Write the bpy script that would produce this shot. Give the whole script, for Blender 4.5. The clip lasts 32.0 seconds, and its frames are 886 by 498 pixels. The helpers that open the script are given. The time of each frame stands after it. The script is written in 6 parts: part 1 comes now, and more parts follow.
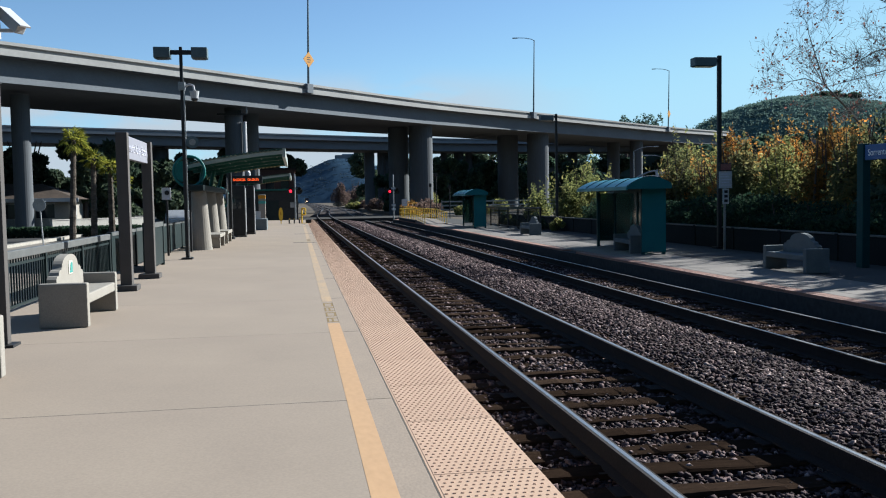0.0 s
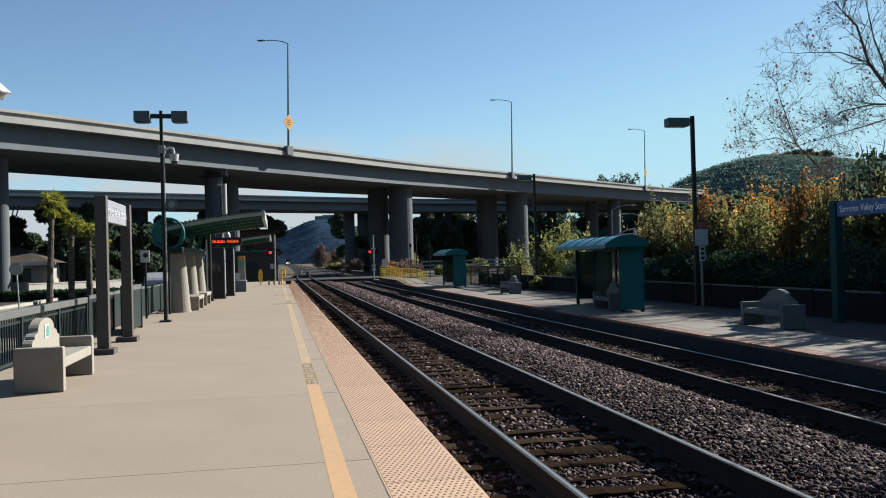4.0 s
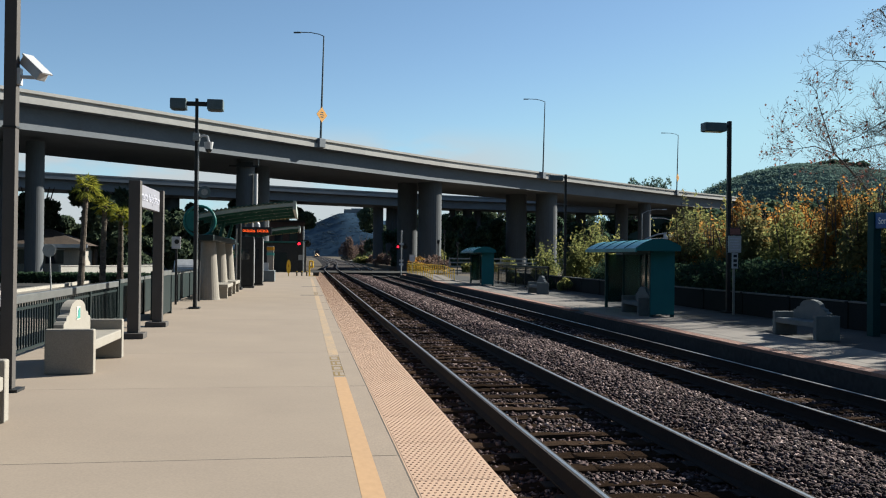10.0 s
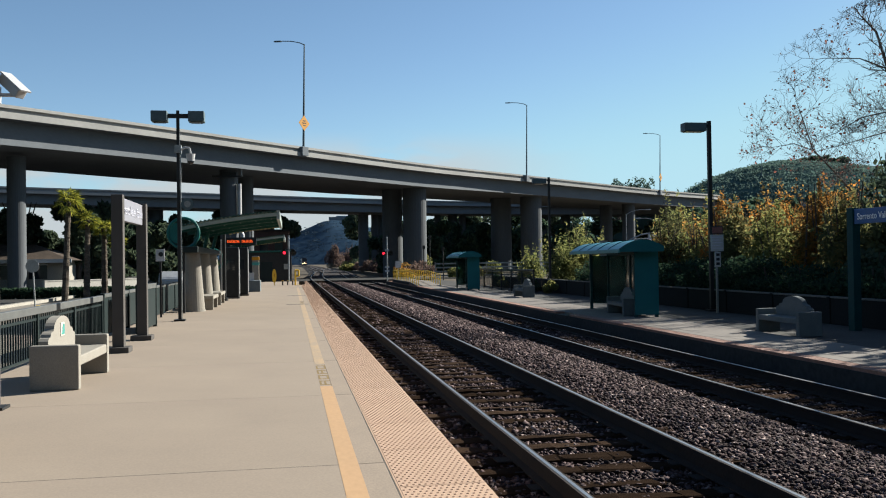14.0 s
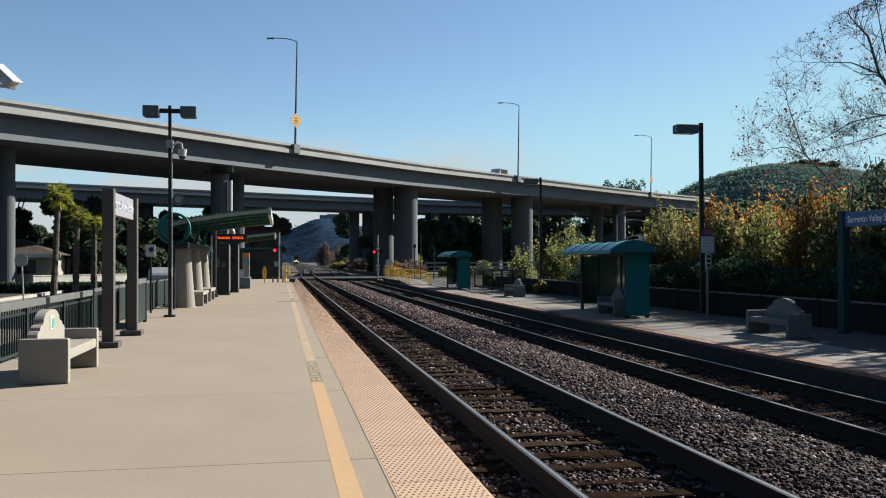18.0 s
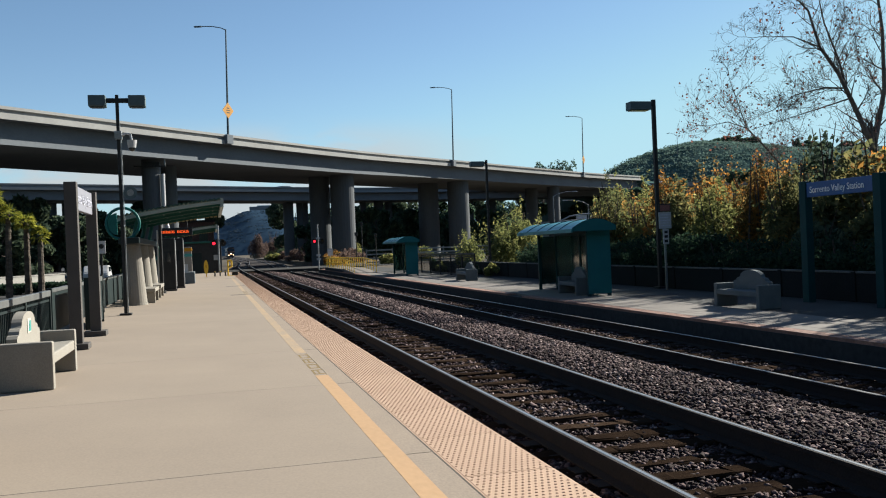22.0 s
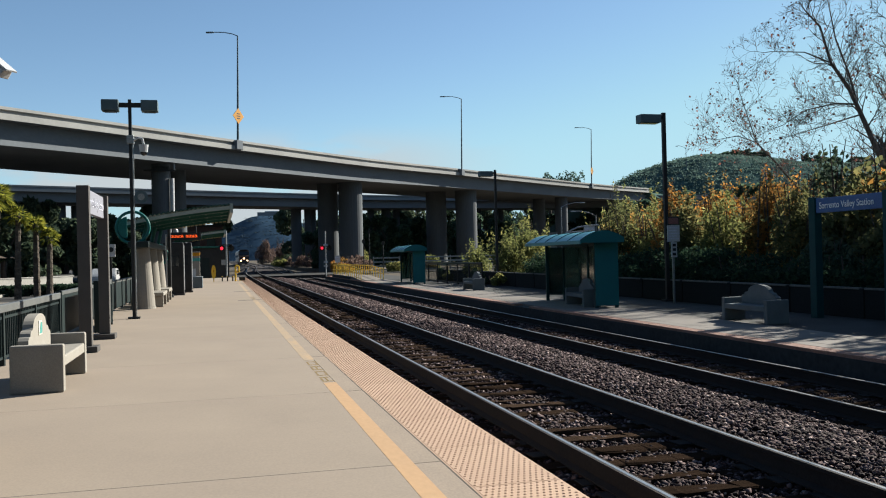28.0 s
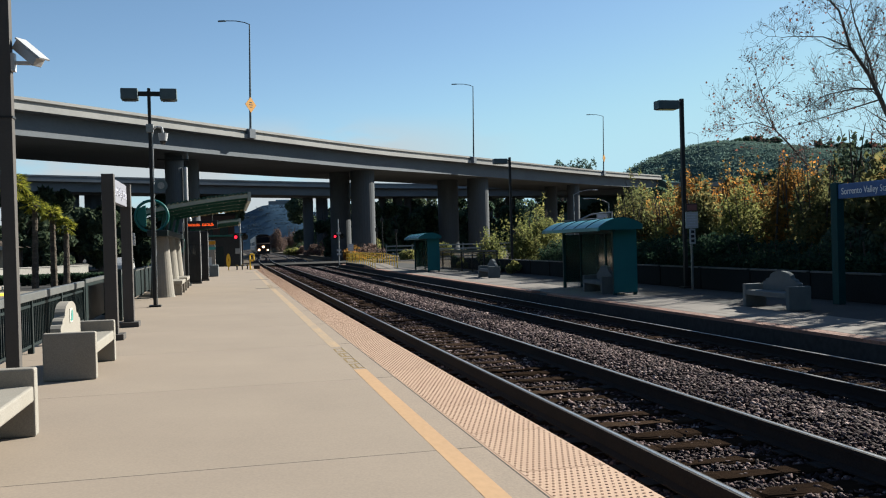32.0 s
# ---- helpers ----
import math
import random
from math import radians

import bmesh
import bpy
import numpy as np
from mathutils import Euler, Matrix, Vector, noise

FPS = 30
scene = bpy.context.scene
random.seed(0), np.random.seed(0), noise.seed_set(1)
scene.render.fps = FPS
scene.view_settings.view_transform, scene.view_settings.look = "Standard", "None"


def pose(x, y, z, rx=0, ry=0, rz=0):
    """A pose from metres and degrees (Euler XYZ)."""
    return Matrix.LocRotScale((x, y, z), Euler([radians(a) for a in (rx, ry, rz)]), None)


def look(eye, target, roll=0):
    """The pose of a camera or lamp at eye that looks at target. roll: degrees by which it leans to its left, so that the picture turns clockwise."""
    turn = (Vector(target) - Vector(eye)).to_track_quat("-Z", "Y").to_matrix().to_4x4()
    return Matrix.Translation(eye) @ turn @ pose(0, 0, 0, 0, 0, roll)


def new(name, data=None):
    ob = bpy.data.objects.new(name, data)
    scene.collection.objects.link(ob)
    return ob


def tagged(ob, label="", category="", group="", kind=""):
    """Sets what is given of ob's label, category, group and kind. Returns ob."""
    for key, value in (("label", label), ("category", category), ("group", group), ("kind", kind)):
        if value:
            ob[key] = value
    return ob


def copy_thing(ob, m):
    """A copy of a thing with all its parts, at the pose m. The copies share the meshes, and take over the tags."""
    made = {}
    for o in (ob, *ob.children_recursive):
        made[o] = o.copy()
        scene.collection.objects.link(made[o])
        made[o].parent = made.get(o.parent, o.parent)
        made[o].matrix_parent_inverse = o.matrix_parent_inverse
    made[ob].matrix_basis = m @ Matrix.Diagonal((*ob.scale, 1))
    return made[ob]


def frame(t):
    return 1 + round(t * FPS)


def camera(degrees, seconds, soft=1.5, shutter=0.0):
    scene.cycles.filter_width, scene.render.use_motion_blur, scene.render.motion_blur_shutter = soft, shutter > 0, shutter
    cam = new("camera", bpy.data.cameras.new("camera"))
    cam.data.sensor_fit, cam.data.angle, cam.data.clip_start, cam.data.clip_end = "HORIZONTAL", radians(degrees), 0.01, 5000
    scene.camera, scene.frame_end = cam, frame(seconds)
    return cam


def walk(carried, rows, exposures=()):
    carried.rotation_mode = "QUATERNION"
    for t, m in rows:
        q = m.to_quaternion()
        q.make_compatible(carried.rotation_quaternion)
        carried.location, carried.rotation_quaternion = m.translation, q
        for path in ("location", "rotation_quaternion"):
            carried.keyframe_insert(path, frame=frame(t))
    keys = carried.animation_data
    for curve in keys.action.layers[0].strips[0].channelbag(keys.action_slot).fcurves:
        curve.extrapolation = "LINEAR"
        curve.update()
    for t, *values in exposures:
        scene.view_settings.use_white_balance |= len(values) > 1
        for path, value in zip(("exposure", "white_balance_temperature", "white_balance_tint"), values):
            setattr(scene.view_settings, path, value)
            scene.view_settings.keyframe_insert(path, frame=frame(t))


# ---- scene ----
cam = camera(52.8, 32.0, soft=1.1)

PATH = [
    (0, (-1.276, -0.459, 1.546), (-0.956, 1.512, 1.434), -1.0),
    (0.5, (-1.229, -0.419, 1.547), (-0.913, 1.554, 1.462), -1.4),
    (1, (-1.255, -0.453, 1.548), (-0.918, 1.517, 1.487), -1.1),
    (1.5, (-1.261, -0.466, 1.55), (-0.921, 1.504, 1.514), -1.3),
    (2, (-1.257, -0.505, 1.55), (-0.908, 1.464, 1.536), -1.7),
    (2.5, (-1.24, -0.499, 1.552), (-0.891, 1.47, 1.552), -1.6),
    (3, (-1.242, -0.508, 1.548), (-0.888, 1.46, 1.559), -1.7),
    (3.5, (-1.244, -0.523, 1.546), (-0.884, 1.444, 1.567), -1.8),
    (5.5, (-1.343, -0.477, 1.542), (-0.958, 1.485, 1.561), -0.6),
    (6, (-1.332, -0.455, 1.55), (-0.948, 1.507, 1.572), -0.8),
    (6.5, (-1.329, -0.46, 1.532), (-0.95, 1.504, 1.554), -1.1),
    (7, (-1.339, -0.442, 1.537), (-0.97, 1.524, 1.547), -0.9),
    (7.5, (-1.358, -0.415, 1.531), (-1.004, 1.553, 1.536), -0.6),
    (8, (-1.375, -0.423, 1.533), (-1.031, 1.547, 1.526), -0.4),
    (8.5, (-1.381, -0.445, 1.535), (-1.058, 1.529, 1.531), -0.6),
    (9, (-1.389, -0.406, 1.537), (-1.068, 1.568, 1.528), -0.5),
    (9.5, (-1.351, -0.403, 1.549), (-1.051, 1.574, 1.564), 0.2),
    (10, (-1.312, -0.422, 1.537), (-1.006, 1.554, 1.552), 0.6),
    (10.5, (-1.29, -0.467, 1.553), (-0.959, 1.506, 1.555), 0.5),
    (11, (-1.279, -0.453, 1.554), (-0.929, 1.516, 1.559), -0.0),
    (11.5, (-1.278, -0.476, 1.549), (-0.916, 1.491, 1.561), -0.7),
    (12, (-1.288, -0.462, 1.552), (-0.914, 1.503, 1.556), -1.0),
    (12.5, (-1.286, -0.472, 1.555), (-0.921, 1.495, 1.568), -0.9),
    (13, (-1.287, -0.474, 1.552), (-0.929, 1.494, 1.569), -0.9),
    (13.5, (-1.279, -0.506, 1.558), (-0.935, 1.464, 1.58), -0.9),
    (15.5, (-1.298, -0.49, 1.548), (-0.966, 1.482, 1.578), -0.8),
    (16, (-1.286, -0.494, 1.561), (-0.944, 1.477, 1.581), -0.7),
    (16.5, (-1.293, -0.496, 1.546), (-0.944, 1.474, 1.563), -0.8),
    (17, (-1.295, -0.493, 1.538), (-0.94, 1.475, 1.551), -0.6),
    (17.5, (-1.289, -0.476, 1.542), (-0.928, 1.491, 1.552), -0.6),
    (18, (-1.308, -0.482, 1.53), (-0.95, 1.486, 1.555), -0.2),
    (18.5, (-1.424, -0.44, 1.535), (-1.081, 1.53, 1.561), 1.6),
    (19, (-1.62, -0.361, 1.536), (-1.201, 1.594, 1.587), 0.1),
    (19.5, (-1.726, -0.139, 1.548), (-1.333, 1.822, 1.598), -1.0),
    (20, (-1.882, 0.064, 1.507), (-1.545, 2.035, 1.547), -1.6),
    (20.5, (-2.021, 0.009, 1.526), (-1.581, 1.96, 1.531), -2.2),
    (21, (-2.114, 0.074, 1.522), (-1.637, 2.017, 1.529), -2.6),
    (21.5, (-2.084, 0.032, 1.519), (-1.592, 1.97, 1.515), -2.2),
    (22, (-2.088, 0.089, 1.503), (-1.584, 2.024, 1.494), -2.4),
    (22.5, (-2.078, 0.059, 1.516), (-1.572, 1.994, 1.5), -2.4),
    (23, (-2.112, 0.111, 1.498), (-1.614, 2.048, 1.489), -2.5),
    (23.5, (-2.082, 0.001, 1.526), (-1.596, 1.941, 1.518), -2.5),
    (24, (-2.09, 0.05, 1.529), (-1.613, 1.992, 1.521), -2.5),
    (24.5, (-2.097, 0.067, 1.528), (-1.621, 2.01, 1.521), -2.4),
    (25, (-2.105, 0.105, 1.502), (-1.631, 2.048, 1.494), -2.3),
    (25.5, (-2.102, 0.029, 1.519), (-1.629, 1.973, 1.518), -2.0),
    (27.5, (-2.13, 0.062, 1.519), (-1.667, 2.008, 1.54), -1.1),
    (28, (-2.136, 0.057, 1.518), (-1.646, 1.996, 1.529), -1.4),
    (28.5, (-2.081, 0.003, 1.532), (-1.593, 1.942, 1.548), -1.2),
    (29, (-2.053, 0.065, 1.522), (-1.584, 2.009, 1.511), -0.8),
    (29.5, (-2.136, 0.02, 1.53), (-1.663, 1.963, 1.511), -0.3),
    (30, (-2.255, 0.034, 1.54), (-1.802, 1.982, 1.556), -1.5),
    (30.5, (-2.305, 0.055, 1.533), (-1.851, 2.003, 1.543), -2.0),
    (31, (-2.341, 0.088, 1.515), (-1.885, 2.035, 1.535), -2.0),
    (31.5, (-2.328, 0.101, 1.516), (-1.867, 2.047, 1.531), -1.9),
    (32, (-2.354, 0.121, 1.506), (-1.888, 2.066, 1.491), -1.6),
]
walk(cam, [(t, look(eye, target, roll)) for t, eye, target, roll in PATH],
     [(0, 1.36, 5850, 2), (1.0, 1.36, 6150, 2), (2.0, 1.36, 6300, 2), (5.0, 1.36, 6420, 2), (12.0, 1.36, 6480, 2), (32.0, 1.36, 6480, 2)])

# ---- world, sun, exposure ----
SUN_AZ, SUN_EL = radians(24), radians(28)   # azimuth from +x towards +y
SUN_DIR = Vector((math.cos(SUN_AZ) * math.cos(SUN_EL), math.sin(SUN_AZ) * math.cos(SUN_EL), math.sin(SUN_EL)))
world = bpy.data.worlds.new("world")
scene.world = world
world.use_nodes = True
wn, wl = world.node_tree.nodes, world.node_tree.links
wn.clear()
w_out, w_bg = wn.new("ShaderNodeOutputWorld"), wn.new("ShaderNodeBackground")
w_sky = wn.new("ShaderNodeTexSky")
w_sky.sky_type, w_sky.sun_disc = "NISHITA", False
w_sky.sun_elevation, w_sky.sun_rotation = SUN_EL, radians(90) - SUN_AZ
w_sky.air_density, w_sky.dust_density, w_sky.ozone_density = 0.78, 0.12, 2.2
w_co, w_sep = wn.new("ShaderNodeTexCoord"), wn.new("ShaderNodeSeparateXYZ")
wl.new(w_co.outputs["Generated"], w_sep.inputs[0])
# a bank of cloud low in the north-west
w_map = wn.new("ShaderNodeMapping")
w_map.inputs["Scale"].default_value = (7, 7, 22)
wl.new(w_co.outputs["Generated"], w_map.inputs[0])
w_noise = wn.new("ShaderNodeTexNoise")
w_noise.inputs["Scale"].default_value, w_noise.inputs["Detail"].default_value = 1.0, 6
wl.new(w_map.outputs[0], w_noise.inputs["Vector"])


def world_range(source, a, b, c, d):
    m = wn.new("ShaderNodeMapRange")
    m.interpolation_type = "SMOOTHSTEP"
    for i, v in zip((1, 2, 3, 4), (a, b, c, d)):
        m.inputs[i].default_value = v
    wl.new(source, m.inputs[0])
    return m.outputs[0]


def world_times(a, b):
    m = wn.new("ShaderNodeMath")
    m.operation = "MULTIPLY"
    wl.new(a, m.inputs[0])
    wl.new(b, m.inputs[1])
    return m.outputs[0]


w_mask = world_times(world_times(world_range(w_noise.outputs["Fac"], 0.34, 0.54, 0, 1), world_range(w_sep.outputs[2], 0.10, 0.15, 1, 0)),
                     world_range(w_sep.outputs[0], 0.12, 0.36, 1, 0))
w_mix = wn.new("ShaderNodeMix")
w_mix.data_type = "RGBA"
w_mix.inputs[7].default_value = (4.2, 4.45, 4.85, 1)
wl.new(w_mask, w_mix.inputs[0])
# a pale winter sky that does not whiten further towards the horizon
w_split, w_join = wn.new("ShaderNodeSeparateColor"), wn.new("ShaderNodeCombineColor")
wl.new(w_sky.outputs[0], w_split.inputs[0])
for k, most in enumerate((3.7, 5.5, 6.6)):
    w_soft = wn.new("ShaderNodeMath")
    w_soft.operation = "SMOOTH_MIN"
    w_soft.inputs[1].default_value, w_soft.inputs[2].default_value = most, 2.0
    wl.new(w_split.outputs[k], w_soft.inputs[0])
    wl.new(w_soft.outputs[0], w_join.inputs[k])
wl.new(w_join.outputs[0], w_mix.inputs[6])
wl.new(w_mix.outputs[2], w_bg.inputs[0])
w_bg.inputs[1].default_value = 0.054
wl.new(w_bg.outputs[0], w_out.inputs[0])
sun = new("sun", bpy.data.lights.new("sun", "SUN"))
sun.data.energy, sun.data.angle, sun.data.color = 5.0, radians(0.55), (1.0, 0.925, 0.855)
sun.matrix_world = look(SUN_DIR * 60, (0, 0, 0))

# ---- materials ----


def surface(name, base, alt=None, rough=0.8, metal=0.0, big=1.5, fine=40.0, bump=0.15, dist=0.004, vary=0.0, fine_mix=0.25, stretch=(1, 1, 1),
            glow=None):
    """Two scales of noise between two colours, bump from the fine one, and a shift from object to object."""
    m = bpy.data.materials.new(name)
    m.use_nodes = True
    n, l = m.node_tree.nodes, m.node_tree.links
    b = n["Principled BSDF"]
    b.inputs["Roughness"].default_value, b.inputs["Metallic"].default_value = rough, metal
    b.inputs["Specular IOR Level"].default_value = 0.5 if rough < 0.42 else 0.2 if rough < 0.99 else 0.0
    alt = alt or tuple(c * 0.75 for c in base)
    co, mp = n.new("ShaderNodeTexCoord"), n.new("ShaderNodeMapping")
    mp.inputs["Scale"].default_value = stretch
    l.new(co.outputs["Object"], mp.inputs[0])
    n1, n2 = n.new("ShaderNodeTexNoise"), n.new("ShaderNodeTexNoise")
    n1.inputs["Scale"].default_value, n1.inputs["Detail"].default_value = big, 5
    n2.inputs["Scale"].default_value, n2.inputs["Detail"].default_value = fine, 4
    for t in (n1, n2):
        l.new(mp.outputs[0], t.inputs["Vector"])
    ramp = n.new("ShaderNodeValToRGB")
    ramp.color_ramp.elements[0].position, ramp.color_ramp.elements[1].position = 0.32, 0.68
    ramp.color_ramp.elements[0].color, ramp.color_ramp.elements[1].color = (*alt, 1), (*base, 1)
    l.new(n1.outputs["Fac"], ramp.inputs[0])
    mr = n.new("ShaderNodeMapRange")
    for i, v in zip((1, 2, 3, 4), (0.3, 0.7, 1 - fine_mix, 1 + fine_mix)):
        mr.inputs[i].default_value = v
    l.new(n2.outputs["Fac"], mr.inputs[0])
    mul = n.new("ShaderNodeMix")
    mul.data_type, mul.blend_type = "RGBA", "MULTIPLY"
    mul.inputs[0].default_value = 1
    l.new(ramp.outputs[0], mul.inputs[6])
    l.new(mr.outputs[0], mul.inputs[7])
    colour = mul.outputs[2]
    if vary:
        oi, hs, mv = n.new("ShaderNodeObjectInfo"), n.new("ShaderNodeHueSaturation"), n.new("ShaderNodeMapRange")
        mv.inputs[3].default_value, mv.inputs[4].default_value = 1 - vary, 1 + vary
        l.new(oi.outputs["Random"], mv.inputs[0])
        l.new(mv.outputs[0], hs.inputs["Value"])
        l.new(colour, hs.inputs["Color"])
        colour = hs.outputs[0]
    l.new(colour, b.inputs["Base Color"])
    if bump:
        bp = n.new("ShaderNodeBump")
        bp.inputs["Strength"].default_value, bp.inputs["Distance"].default_value = bump, dist
        l.new(n2.outputs["Fac"], bp.inputs["Height"])
        l.new(bp.outputs[0], b.inputs["Normal"])
    if glow:
        b.inputs["Emission Color"].default_value, b.inputs["Emission Strength"].default_value = (*glow[0], 1), glow[1]
    return m


def islands(name, stops, rough=0.7, trans=0.0, patch=0.0):
    """A colour for every separate piece of one mesh, from a ramp; leaves let some light through."""
    m = bpy.data.materials.new(name)
    m.use_nodes = True
    n, l = m.node_tree.nodes, m.node_tree.links
    b = n["Principled BSDF"]
    b.inputs["Roughness"].default_value, b.inputs["Specular IOR Level"].default_value = rough, 0.15
    g, ramp = n.new("ShaderNodeNewGeometry"), n.new("ShaderNodeValToRGB")
    while len(ramp.color_ramp.elements) < len(stops):
        ramp.color_ramp.elements.new(0.5)
    for e, (p, c) in zip(ramp.color_ramp.elements, stops):
        e.position, e.color = p, (*c, 1)
    fac = g.outputs["Random Per Island"]
    if patch:
        co, ns, mx = n.new("ShaderNodeTexCoord"), n.new("ShaderNodeTexNoise"), n.new("ShaderNodeMix")
        ns.inputs["Scale"].default_value = patch
        l.new(co.outputs["Object"], ns.inputs["Vector"])
        mr = n.new("ShaderNodeMapRange")
        mr.inputs[1].default_value, mr.inputs[2].default_value = 0.3, 0.7
        l.new(ns.outputs["Fac"], mr.inputs[0])
        mx.inputs[0].default_value = 0.55
        l.new(fac, mx.inputs[2])
        l.new(mr.outputs[0], mx.inputs[3])
        fac = mx.outputs[0]
    l.new(fac, ramp.inputs[0])
    l.new(ramp.outputs[0], b.inputs["Base Color"])
    if trans:
        t, mix, out = n.new("ShaderNodeBsdfTranslucent"), n.new("ShaderNodeMixShader"), n["Material Output"]
        l.new(ramp.outputs[0], t.inputs[0])
        mix.inputs[0].default_value = trans
        l.new(b.outputs[0], mix.inputs[1])
        l.new(t.outputs[0], mix.inputs[2])
        l.new(mix.outputs[0], out.inputs[0])
    return m


def glassy(name, tint=(0.6, 0.75, 0.75), rough=0.05, alpha=0.35):
    m = bpy.data.materials.new(name)
    m.use_nodes = True
    b = m.node_tree.nodes["Principled BSDF"]
    b.inputs["Base Color"].default_value, b.inputs["Roughness"].default_value = (*tint, 1), rough
    b.inputs["Transmission Weight"].default_value, b.inputs["IOR"].default_value = alpha, 1.45
    return m


